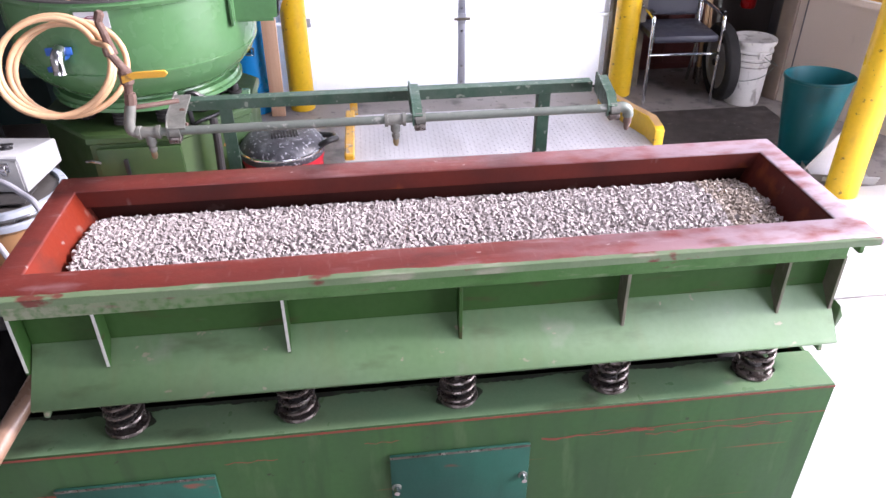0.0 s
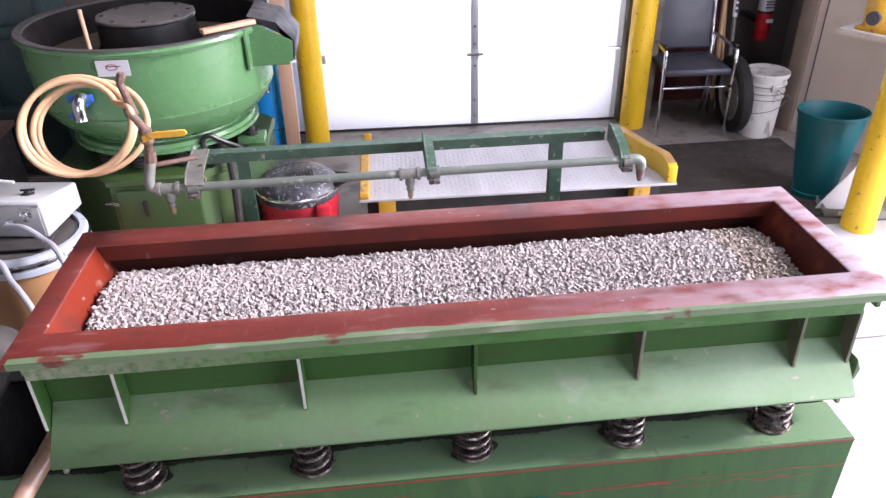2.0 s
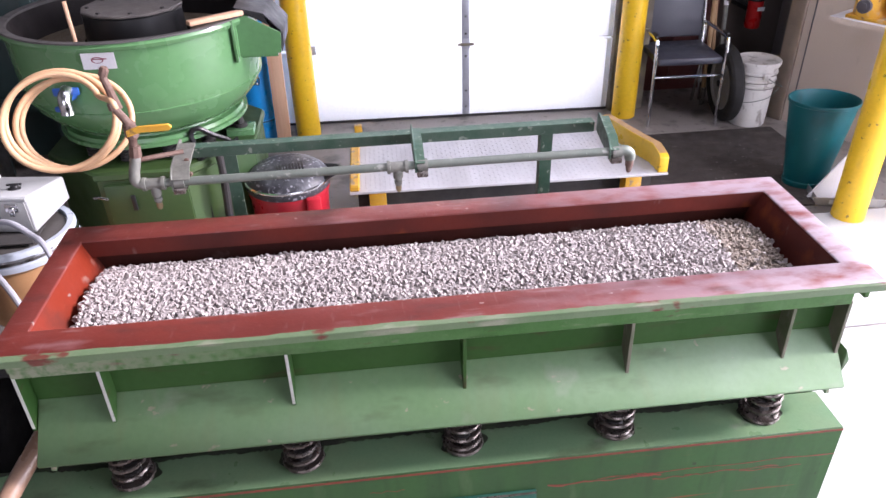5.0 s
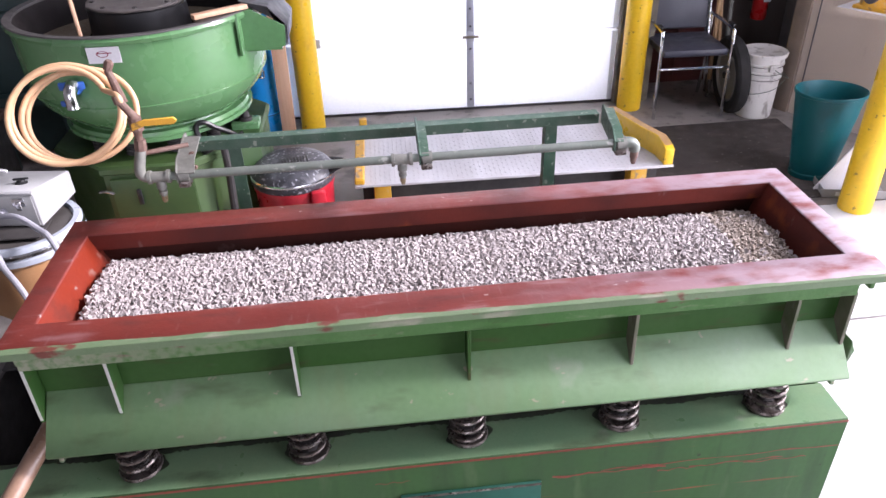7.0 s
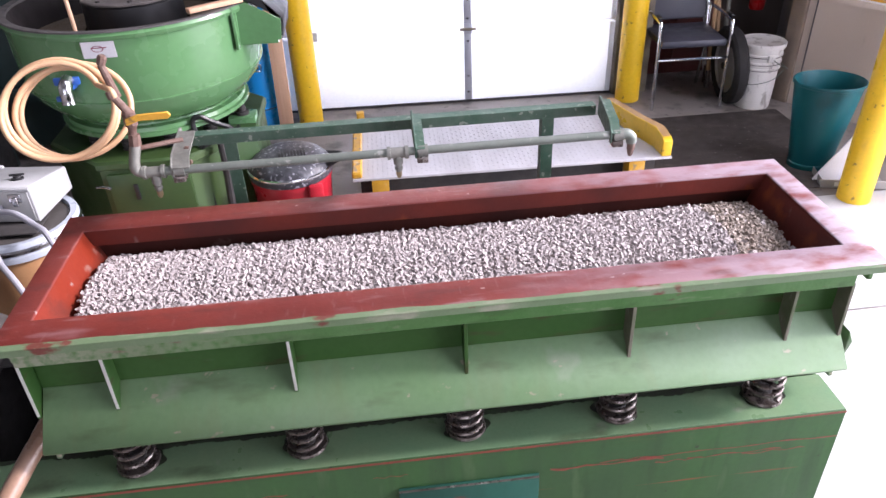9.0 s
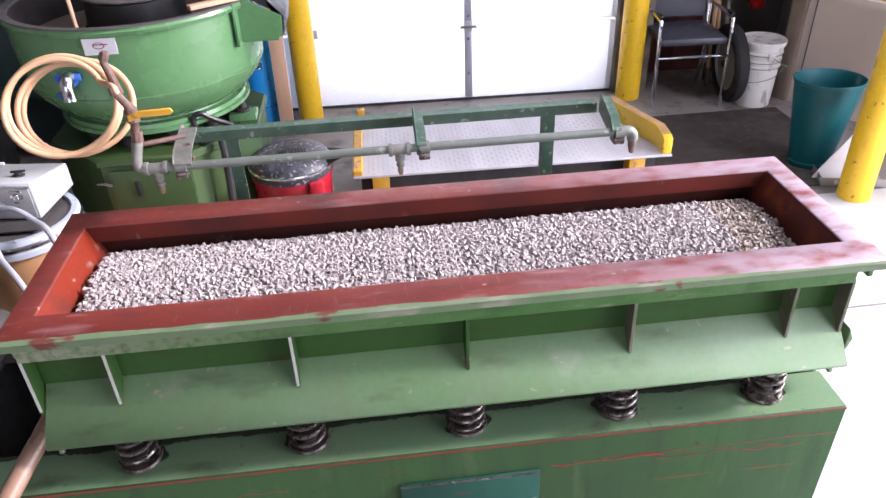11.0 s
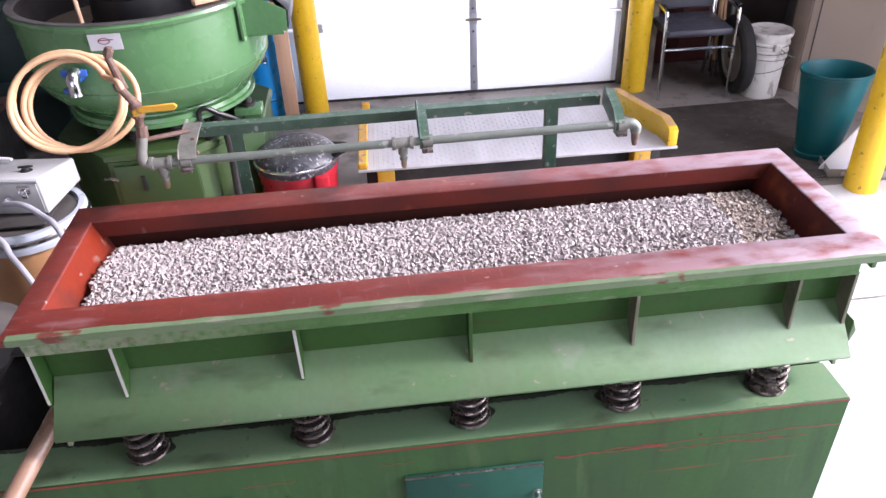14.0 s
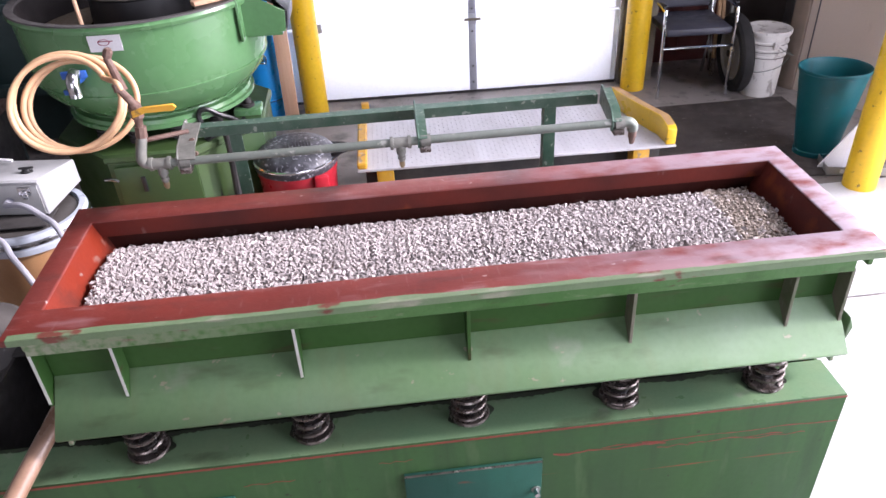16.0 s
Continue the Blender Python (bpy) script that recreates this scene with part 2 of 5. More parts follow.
FLOOR_SHEET = mat("dark_floor_sheet", (0.042, 0.034, 0.030), 0.75, gloss=0.25, second=(0.062, 0.052, 0.046), amount=0.8, scale=5, bump=0.3, grain=90, grime=(((0.10, 0.082, 0.072), 0.56, 7, (0.6, 1.6, 1), 0.16, 0.7), ((0.03, 0.026, 0.025), 0.60, 18, (1, 1, 1), 0.08, 0.8), ((0.2, 0.18, 0.165), 0.67, 45, (1, 1, 1), 0.04, 0.7)))
ALUMINIUM = mat("scuffed_aluminium_plate", (0.58, 0.56, 0.57), 0.5, 0.15, second=(0.42, 0.40, 0.40), amount=0.8, scale=7, bump=0.1, stretch=(1, 0.3, 1))
BLACK = mat("black_plastic", (0.011, 0.011, 0.012), 0.42, bump=0.05)
BLACK_DULL = mat("dull_black_rubber_and_shade", (0.022, 0.02, 0.02), 0.75, second=(0.05, 0.045, 0.042), amount=0.7, scale=9, bump=0.2)
BOWL_LINER = mat("dark_bowl_liner", (0.012, 0.010, 0.010), 0.7, gloss=0.12, second=(0.025, 0.021, 0.02), amount=0.8, scale=5, bump=0.2)
CAP_AND_SHADE = mat("dusty_cap_and_rib_shade", (0.13, 0.115, 0.105), 0.7, second=(0.08, 0.072, 0.068), amount=0.8, scale=9, bump=0.2)
RIM_DULL = mat("dusty_rubber_rim", (0.075, 0.07, 0.068), 0.6, second=(0.045, 0.042, 0.04), amount=0.8, scale=8, bump=0.15)
MEDIA_BROWN = mat("brown_wet_media", (0.10, 0.075, 0.045), 0.7, second=(0.06, 0.045, 0.03), scale=12, bump=0.8, grain=120)
BLUE = mat("blue_cylinder_paint", (0.008, 0.30, 0.72), 0.3, second=(0.005, 0.19, 0.5), bump=0.03)
BLUE_VALVE = mat("blue_plastic_valve", (0.03, 0.12, 0.45), 0.4, bump=0.05)
CHROME = mat("bright_chrome", (0.7, 0.71, 0.73), 0.18, 1.0, second=(0.55, 0.56, 0.58), bump=0.0)
PINE = mat("bare_pine", (0.70, 0.44, 0.29), 0.6, second=(0.60, 0.35, 0.21), amount=0.8, scale=7, stretch=(6, 6, 0.5), bump=0.2)
GREY_BOX = mat("light_grey_enclosure", (0.37, 0.375, 0.38), 0.4, second=(0.32, 0.325, 0.33), amount=0.6, scale=4, bump=0.04)
GREY_FRONT = mat("mid_grey_enclosure", (0.40, 0.405, 0.40), 0.45, bump=0.04)
CARDBOARD = mat("brown_fibreboard", (0.42, 0.225, 0.10), 0.65, second=(0.34, 0.17, 0.075), amount=0.8, scale=6, bump=0.1)
LID_WHITE = mat("white_blue_lid", (0.42, 0.46, 0.52), 0.35, second=(0.33, 0.38, 0.45), bump=0.03)
CABLE_GREY = mat("grey_cable", (0.33, 0.33, 0.37), 0.45, bump=0.03)
# The pale second tone puts the pipe's whitish reflection into its colour.
PVC = mat("brown_pipe_with_sheen", (0.19, 0.10, 0.055), 0.3, second=(0.40, 0.32, 0.27), amount=0.45, scale=3.0, bump=0.05)
TANK = mat("dark_grey_barrel", (0.055, 0.05, 0.047), 0.6, second=(0.09, 0.08, 0.075), amount=0.8, scale=4, bump=0.15)
VAC_RED = mat("red_plastic", (0.52, 0.02, 0.035), 0.35, second=(0.42, 0.02, 0.03), bump=0.04)
VAC_TOP = mat("dusty_black_plastic", (0.03, 0.03, 0.036), 0.4, second=(0.07, 0.07, 0.082), amount=0.9, scale=22, spots=(0.3, 0.3, 0.33), spot_at=0.59, spot_scale=60, bump=0.2, grime=(((0.16, 0.16, 0.18), 0.56, 16, (1, 1, 1), 0.12, 0.7),))
BIN_TEAL = mat("teal_plastic", (0.0, 0.075, 0.085), 0.42, gloss=0.3, second=(0.0, 0.066, 0.08), amount=0.5, scale=3, bump=0.04, grime=(((0.004, 0.035, 0.04), 0.55, 9, (1, 1, 0.5), 0.15, 0.7), ((0.12, 0.14, 0.13), 0.70, 34, (1, 1, 0.7), 0.04, 0.5)))
PAIL = mat("dirty_white_plastic", (0.68, 0.655, 0.62), 0.45, second=(0.58, 0.55, 0.51), amount=0.8, scale=7, spots=(0.42, 0.39, 0.35), spot_at=0.60, spot_scale=14, bump=0.06, grime=(((0.22, 0.19, 0.165), 0.58, 26, (1, 1, 0.4), 0.1, 0.75),))
VINYL = mat("dark_blue_grey_vinyl", (0.045, 0.046, 0.062), 0.42, second=(0.06, 0.06, 0.075), bump=0.1, grain=220)
TYRE = mat("black_tyre_rubber", (0.02, 0.019, 0.019), 0.8, gloss=0.2, second=(0.04, 0.037, 0.035), bump=0.2)
RIM_GREY = mat("dull_wheel_rim", (0.36, 0.35, 0.34), 0.45, 0.5, bump=0.08)
EXT_RED = mat("extinguisher_red", (0.55, 0.02, 0.02), 0.3, bump=0.02)
PAPER = mat("white_label", (0.75, 0.74, 0.76), 0.5, bump=0.02)
INK = mat("dark_print", (0.09, 0.085, 0.10), 0.6, bump=0.0)
INK_RED = mat("maroon_print", (0.25, 0.03, 0.06), 0.6, bump=0.0)
ORANGE = mat("orange_sticker", (0.65, 0.2, 0.02), 0.5, bump=0.0)
CABINET_RED = mat("dark_red_cabinet", (0.10, 0.022, 0.018), 0.5, second=(0.06, 0.016, 0.014), bump=0.08)
WALL_DARK = mat("dark_brown_wall", (0.12, 0.092, 0.08), 0.8, second=(0.085, 0.066, 0.058), amount=0.8, scale=2, bump=0.2)
WALL_BEIGE = mat("beige_wall_paint", (0.56, 0.47, 0.40), 0.6, second=(0.50, 0.42, 0.36), amount=0.6, scale=1.5, bump=0.05, grime=(((0.36, 0.29, 0.24), 0.62, 9, (1, 1, 0.4), 0.12, 0.5),))
TRIM_BEIGE = mat("beige_wood_trim", (0.25, 0.195, 0.15), 0.55, second=(0.16, 0.12, 0.095), amount=0.8, scale=6, bump=0.1)
TRIM_GREY = mat("dull_grey_column", (0.15, 0.145, 0.15), 0.6, second=(0.10, 0.095, 0.10), amount=0.8, scale=3, bump=0.1)
WALL_PLAIN = mat("grey_hall_wall", (0.22, 0.215, 0.21), 0.8, second=(0.17, 0.165, 0.16), scale=1.0, bump=0.1)
CEILING = mat("grey_hall_ceiling", (0.2, 0.2, 0.2), 0.85, scale=1.0, bump=0.1)
TEAL_STEEL = mat("dull_teal_steel", (0.022, 0.05, 0.05), 0.5, second=(0.012, 0.025, 0.025), bump=0.1)
WOOD_SHAFT = mat("worn_ash_handle", (0.36, 0.22, 0.11), 0.55, second=(0.25, 0.14, 0.07), scale=9, bump=0.1)


# ---- building helpers ----
def mesh_of(bm, name, material, smooth=True):
    bmesh.ops.recalc_face_normals(bm, faces=bm.faces)
    me = bpy.data.meshes.new(name)
    bm.to_mesh(me)
    bm.free()
    me.materials.append(material)
    if smooth:
        me.shade_smooth()
        me.set_sharp_from_angle(angle=radians(35))
    return me


def part(name, bm, material, parent, label="", smooth=True):
    """Links a bmesh as one mesh object under a thing or a part."""
    ob = new(name, mesh_of(bm, name, material, smooth))
    ob.parent = parent
    return tagged(ob, label)


def thing(name, label, category, at=(0, 0, 0), rz=0.0, group="", kind=""):
    ob = new(name)
    ob.empty_display_size = 0.05
    ob.matrix_basis = pose(*at, 0, 0, rz)
    return tagged(ob, label, category, group, kind)


def solo(name, bm, material, label, category, group="", kind="", smooth=True):
    return tagged(new(name, mesh_of(bm, name, material, smooth)), label, category, group, kind)


def box(x0, y0, z0, x1, y1, z1, bevel=0.0, bm=None, turn=None):
    bm = bm or bmesh.new()
    m = Matrix.Translation(((x0 + x1) / 2, (y0 + y1) / 2, (z0 + z1) / 2)) @ (turn or Matrix()) @ Matrix.Diagonal((x1 - x0, y1 - y0, z1 - z0, 1))
    g = bmesh.ops.create_cube(bm, size=1, matrix=m)
    if bevel:
        edges = list({e for v in g["verts"] for e in v.link_edges})
        bmesh.ops.bevel(bm, geom=edges, offset=bevel, segments=2, affect="EDGES", profile=0.5)
    return bm


def lathe(profile, n=32, at=(0, 0, 0), bm=None, closed=False):
    """Turns (radius, height) pairs round the upright axis."""
    bm = bm or bmesh.new()
    rings = []
    for r, z in profile:
        if r < 1e-5:
            rings.append([bm.verts.new((at[0], at[1], at[2] + z))])
        else:
            rings.append([bm.verts.new((at[0] + r * math.cos(2 * math.pi * i / n), at[1] + r * math.sin(2 * math.pi * i / n), at[2] + z)) for i in range(n)])
    pairs = list(zip(rings, rings[1:])) + ([(rings[-1], rings[0])] if closed else [])
    for a, b in pairs:
        for i in range(n):
            j = (i + 1) % n
            if len(a) == 1 and len(b) > 1:
                bm.faces.new((a[0], b[j], b[i]))
            elif len(b) == 1 and len(a) > 1:
                bm.faces.new((a[i], a[j], b[0]))
            elif len(a) > 1:
                bm.faces.new((a[i], a[j], b[j], b[i]))
    return bm


def tube(points, r, n=10, bm=None, cap=True):
    """A round bar along a line of points; r may be one radius or one for each point."""
    bm = bm or bmesh.new()
    pts = [Vector(p) for p in points]
    rs = r if isinstance(r, (list, tuple)) else [r] * len(pts)
    rings, up = [], None
    for i, p in enumerate(pts):
        d = (pts[min(i + 1, len(pts) - 1)] - pts[max(i - 1, 0)]).normalized()
        if up is None:
            up = d.orthogonal().normalized()
        up = (up - d * up.dot(d)).normalized()
        side = d.cross(up)
        rings.append([bm.verts.new(p + rs[i] * (up * math.cos(2 * math.pi * k / n) + side * math.sin(2 * math.pi * k / n))) for k in range(n)])
    for a, b in zip(rings, rings[1:]):
        for k in range(n):
            bm.faces.new((a[k], a[(k + 1) % n], b[(k + 1) % n], b[k]))
    if cap:
        bm.faces.new(rings[0][::-1])
        bm.faces.new(rings[-1])
    return bm


def smooth_line(points, steps=6):
    """A Catmull-Rom line through the points."""
    p = [Vector(q) for q in points]
    p = [p[0] * 2 - p[1]] + p + [p[-1] * 2 - p[-2]]
    out = []
    for a, b, c, d in zip(p, p[1:], p[2:], p[3:]):
        for k in range(steps):
            t = k / steps
            out.append(0.5 * ((2 * b) + (c - a) * t + (2 * a - 5 * b + 4 * c - d) * t * t + (3 * b - a - 3 * c + d) * t ** 3))
    return out + [p[-2]]


def prism(outline, depth, axis="x", at=0.0, bevel=0.0, bm=None):
    """A plate: an outline of pairs in the plane across the axis, drawn out along it from at by depth."""
    bm = bm or bmesh.new()
    place = {"x": lambda a, b, d: (d, a, b), "y": lambda a, b, d: (a, d, b), "z": lambda a, b, d: (a, b, d)}[axis]
    lo = [bm.verts.new(place(a, b, at)) for a, b in outline]
    hi = [bm.verts.new(place(a, b, at + depth)) for a, b in outline]
    bm.faces.new(lo)
    bm.faces.new(hi[::-1])
    n = len(lo)
    for i in range(n):
        bm.faces.new((lo[i], lo[(i + 1) % n], hi[(i + 1) % n], hi[i]))
    bmesh.ops.recalc_face_normals(bm, faces=bm.faces)
    if bevel:
        bmesh.ops.bevel(bm, geom=list(bm.edges), offset=bevel, segments=1, affect="EDGES")
    return bm


def moved(bm, m):
    bmesh.ops.transform(bm, matrix=m, verts=bm.verts)
    return bm


# ---- the hall ----
def hall():
    tagged(new("ground", mesh_of(box(-60, -60, -0.3, 60, 60, -0.012), "ground", SLAB)), "pale concrete yard round the hall", "ground", kind="structure")
    floor = new("floor", mesh_of(box(-5.0, -4.5, -0.01, 3.6, 5.6, 0.0), "floor", CONCRETE))
    tagged(floor, "worn grey concrete workshop floor", "floor", kind="structure")
    # paler slabs by the east opening, with open joints
    for x0, x1, y0, y1 in ((1.55, 3.6, 2.541, 3.42), (1.10, 3.6, 0.73, 2.529), (1.10, 3.6, -2.0, 0.718)):
        part("slab", box(x0, y0, 0.0, x1, y1, 0.006, 0.002), SLAB, floor, "pale swept concrete slab")
    tagged(new("wall_north", mesh_of(prism([(-5.0, 0.0), (-0.55, 0.0), (-0.55, 3.2), (1.0, 3.2), (1.0, 3.4), (-5.0, 3.4)], 0.2, "y", 0.0), "wall_north", WALL_DARK)),
           "dark grimy workshop wall beside the sectional door", "wall", kind="structure")
    n = bpy.data.objects["wall_north"]
    n.matrix_basis = pose(0.73, 5.10, 0, 0, 0, -1.5) @ pose(-0.73, 0, 0)
    e = new("wall_north_corner", mesh_of(prism([(1.86, 0.0), (3.66, 0.0), (3.66, 3.4), (1.0, 3.4), (1.0, 3.2), (1.86, 3.2)], 0.2, "y", 0.0), "wall_north_corner", WALL_DARK))
    e.matrix_basis = pose(0.73, 5.6, 0, 0, 0, 0) @ pose(-0.73, 0, 0)
    tagged(e, "dark brown wall of the cluttered corner", "wall", kind="structure")
    r = new("wall_recess", mesh_of(box(1.86, 4.98, 0, 1.94, 5.6, 3.4), "wall_recess", DARK_FRAME))
    tagged(r, "dark weathered door reveal", "wall", kind="structure")
    tagged(new("wall_north_upper", mesh_of(box(-5.0, 5.36, 3.4, 3.6, 5.56, 5.5), "wall_north_upper", WALL_PLAIN)), "grey upper hall wall", "wall", kind="structure")
    tagged(new("wall_west", mesh_of(box(-5.2, -4.5, 0, -5.0, 5.6, 5.5), "wall_west", WALL_PLAIN)), "grey hall wall", "wall", kind="structure")
    # Unseen wall; its doorway is invented to let the south fill lamp in.
    tagged(new("wall_south", mesh_of(prism([(-5.0, 0.0), (-3.2, 0.0), (-3.2, 3.2), (0.6, 3.2), (0.6, 0.0), (3.6, 0.0), (3.6, 5.5), (-5.0, 5.5)], 0.2, "y", -4.7), "wall_south", WALL_PLAIN)),
           "grey hall wall out of view with a wide open doorway", "wall", kind="structure")
    tagged(new("wall_east", mesh_of(prism([(-4.5, 0), (-1.5, 0), (-1.5, 5.0), (3.3, 5.0), (3.3, 0), (5.8, 0), (5.8, 5.5), (-4.5, 5.5)], 0.2, "x", 3.66), "wall_east", WALL_PLAIN)),
           "grey hall wall out of view with a wide open doorway", "wall", kind="structure")
    # Ceiling out of view, with a hole left for the added roof lamp.
    tagged(new("ceiling", mesh_of(box(-5.2, -4.7, 5.5, -0.2, 5.8, 5.65), "ceiling", CEILING)), "grey hall ceiling", "ceiling", kind="structure")
    tagged(new("ceiling_south", mesh_of(box(-0.2, -4.7, 5.5, 3.86, 1.7, 5.65), "ceiling_south", CEILING)), "grey hall ceiling", "ceiling", kind="structure")
    tagged(new("ceiling_north", mesh_of(box(-0.2, 3.5, 5.5, 3.86, 5.8, 5.65), "ceiling_north", CEILING)), "grey hall ceiling", "ceiling", kind="structure")
    tagged(new("ceiling_east", mesh_of(box(2.2, 1.7, 5.5, 3.86, 3.5, 5.65), "ceiling_east", CEILING)), "grey hall ceiling", "ceiling", kind="structure")
    col = new("trim_column", mesh_of(box(2.93, 5.02, 0, 3.12, 5.2, 2.5, 0.004), "trim_column", TRIM_GREY))
    tagged(col, "dull grey steel column in the corner", "column", kind="structure")
    # slanting beige partition with its end trim
    wall = new("wall_partition", mesh_of(box(0, 0, 0, 1.62, 0.12, 2.6), "wall_partition", WALL_BEIGE))
    wall.matrix_basis = pose(2.76, 4.62, 0, 0, 0, -60)
    tagged(wall, "plain beige painted partition wall", "wall", kind="structure")
    trim = new("trim", mesh_of(box(-0.10, -0.02, 0, -0.003, 0.14, 2.6, 0.006), "trim", TRIM_BEIGE))
    trim.matrix_basis = pose(2.76, 4.62, 0, 0, 0, -60)
    tagged(trim, "beige timber end trim of the partition", "trim", kind="structure")
    seam = new("trim_seam", mesh_of(box(0.045, -0.004, 0, 0.052, 0.0, 2.6), "trim_seam", INK))
    seam.matrix_basis = wall.matrix_basis
    tagged(seam, "dark joint between trim and partition", "trim", kind="structure")


def sectional_door():
    """White sectional door: panels one above another, a grey stile with hinges, side stiles and a bottom seal."""
    d = thing("door_1", "white painted steel sectional overhead door, closed", "door", (0.765, 5.076, 0), -1.5, kind="structure")
    for k in range(7):
        z0 = 0.016 + 0.485 * k
        bm = box(-1.23, -0.045, z0, 0.935, 0.0, z0 + 0.472, 0.006)
        p = part("panel", bm, WHITE_DOOR, d)
        for xs in (-1.2, 0.90):
            part("end_stile", box(xs, -0.049, z0 + 0.004, xs + 0.05 if xs < 0 else xs + 0.03, -0.0455, z0 + 0.468, 0.001), WHITE_DOOR, p)
        part("stile", box(-0.054, -0.052, z0 + 0.003, -0.006, -0.0455, z0 + 0.471, 0.002), STILE, p, "grey steel stile")
        for s in (0.06, 0.17, 0.40):
            part("rivet", lathe([(0.0, 0.004), (0.007, 0.003), (0.009, 0.0)], 8, (0, 0, 0)), CHROME, p).matrix_basis = pose(-0.03, -0.052, z0 + s, 90)
        if k:
            h = part("hinge", box(-0.056, -0.066, z0 - 0.035, -0.004, -0.0525, z0 + 0.03, 0.003), STILE, d, "grey steel hinge")
            part("pin", tube([(-0.082, -0.072, z0 - 0.004), (0.022, -0.072, z0 - 0.004)], 0.009, 8), DARK_FRAME, h)
            part("edge_hinge", box(-1.02, -0.062, z0 - 0.03, -0.985, -0.0495, z0 + 0.025, 0.003), STILE, d)
    part("bottom_seal", box(-1.23, -0.05, 0.002, 0.935, -0.002, 0.0155, 0.003), BLACK_DULL, d, "black rubber bottom seal")
    part("jamb", box(0.94, -0.09, 0.0, 1.13, 0.02, 3.2, 0.01), DARK_FRAME, d, "dark weathered door jamb")
    part("track", box(1.02, -0.13, 0.05, 1.05, -0.092, 3.2, 0.006), STILE, d, "grey door track")


def bollard(x, y, r, h):
    b = thing("bollard", "yellow painted steel pipe bollard with chipped specks", "bollard", (x, y, 0), group="yellow bollards")
    part("post", lathe([(r - 0.004, 0.0), (r, 0.004), (r, h - 0.045)], 28), YELLOW, b)
    part("cap", lathe([(r, h - 0.044), (r * 0.86, h - 0.01), (r * 0.5, h + 0.012), (0, h + 0.02)], 28), YELLOW, b, "domed yellow cap")


# ---- the long vibratory tub ----
X0, X1 = -0.650, 1.126       # inner opening
Y0, Y1 = 1.700, 2.057
RIM = 0.932


def tub():
    t = thing("vibratory_tub", "long green steel vibratory tub with a worn red lined rim", "machine", (0.23, 1.87, 0.45))
    off = Matrix.Translation((-0.23, -1.87, -0.45))

    def add(name, bm, material, label="", smooth=True):
        return part(name, moved(bm, off), material, t, label, smooth)

    th = 0.016
    # rim: four mitred flat bars
    ox0, ox1, oy0, oy1 = -0.705, 1.187, 1.602, 2.135
    ring = bmesh.new()
    loops = [[ring.verts.new((x, y, z)) for x, y in c] for c in ([(ox0, oy0), (ox1, oy0), (ox1, oy1), (ox0, oy1)], [(X0, Y0), (X1, Y0), (X1, Y1), (X0, Y1)]) for z in (RIM, RIM - th)]
    for a, b in ((0, 2), (0, 1), (2, 3), (1, 3)):
        for q in range(4):
            w = (q + 1) % 4
            ring.faces.new((loops[a][q], loops[a][w], loops[b][w], loops[b][q]))
    bmesh.ops.recalc_face_normals(ring, faces=ring.faces)
    bmesh.ops.bevel(ring, geom=[e for e in ring.edges if e.calc_face_angle(0) > 0.5], offset=0.003, segments=2, affect="EDGES", profile=0.5)
    add("rim", ring, RED_LINER, "worn brick-red rim, dusty and painted with glare at one end")
    lip = RIM - 0.046
    add("rim_lip", box(X0, Y1 - 0.0015, lip, X1, Y1 - 0.0002, RIM - 0.003), RED_END)
    add("rim_lip", box(X0, Y0 + 0.0002, lip, X1, Y0 + 0.0015, RIM - 0.003), RED_END)
    add("rim_lip", box(X1 - 0.0015, Y0 + 0.002, lip, X1 - 0.0002, Y1 - 0.002, RIM - 0.003), RED_END)
    # green edge flange under the rim
    add("fascia", prism([(1.605, 0.884), (1.605, RIM - th - 0.0005), (1.655, RIM - th - 0.0005), (1.655, RIM - th - 0.012), (1.613, RIM - th - 0.012), (1.613, 0.884)], 1.775, "x", -0.665, 0.0015), GREEN_CHIP, "chipped green edge flange")
    add("fascia", prism([(2.126, 0.884), (2.126, RIM - th - 0.0005), (2.10, RIM - th - 0.0005), (2.116, 0.884)], 1.775, "x", -0.665, 0.0015), GREEN_CHIP)
    for xa in (-0.69, 1.165):
        add("end_fascia", box(xa, 1.64, 0.87, xa + 0.012, 2.10, RIM - th - 0.0005, 0.002), GREEN_CHIP)
    rough = random.Random(5)
    edge = [(-0.69 + 1.868 * q / 90, 1.6165 + 0.0022 * math.sin(q * 0.21) + 0.0012 * math.sin(q * 0.67 + 1) + 0.0014 * rough.uniform(-1, 1) - 0.006 * max(0.0, (q - 50) / 40)) for q in range(91)]
    add("edge_paint", prism([(-0.69, 1.6003), (1.178, 1.6003)] + edge[::-1], 0.0012, "z", RIM + 0.0003), GREEN_PALE, "chalky green paint along the rim's edge")
    add("edge_paint", box(-0.69, 1.6002, RIM - th + 0.001, 1.178, 1.6016, RIM - 0.0005), GREEN_PALE, "chalky green paint on the rim's front")
    # inner liner: sloping walls going down into the trough
    sl = 0.05
    zi = 0.70
    # the back wall is coloured darker for the shade under the rim's lip
    add("liner_wall", prism([(X0, RIM - 0.006), (X1, RIM - 0.006), (X1 - sl, zi), (X0 + sl, zi)], 0.004, "y", Y1 + 0.018), RED_SHADED, "worn red rubber lining")
    add("liner_wall", prism([(X0, RIM - 0.006), (X1, RIM - 0.006), (X1 - sl, zi), (X0 + sl, zi)], 0.02, "y", Y0 - 0.019), RED_WALL, "worn red rubber lining")
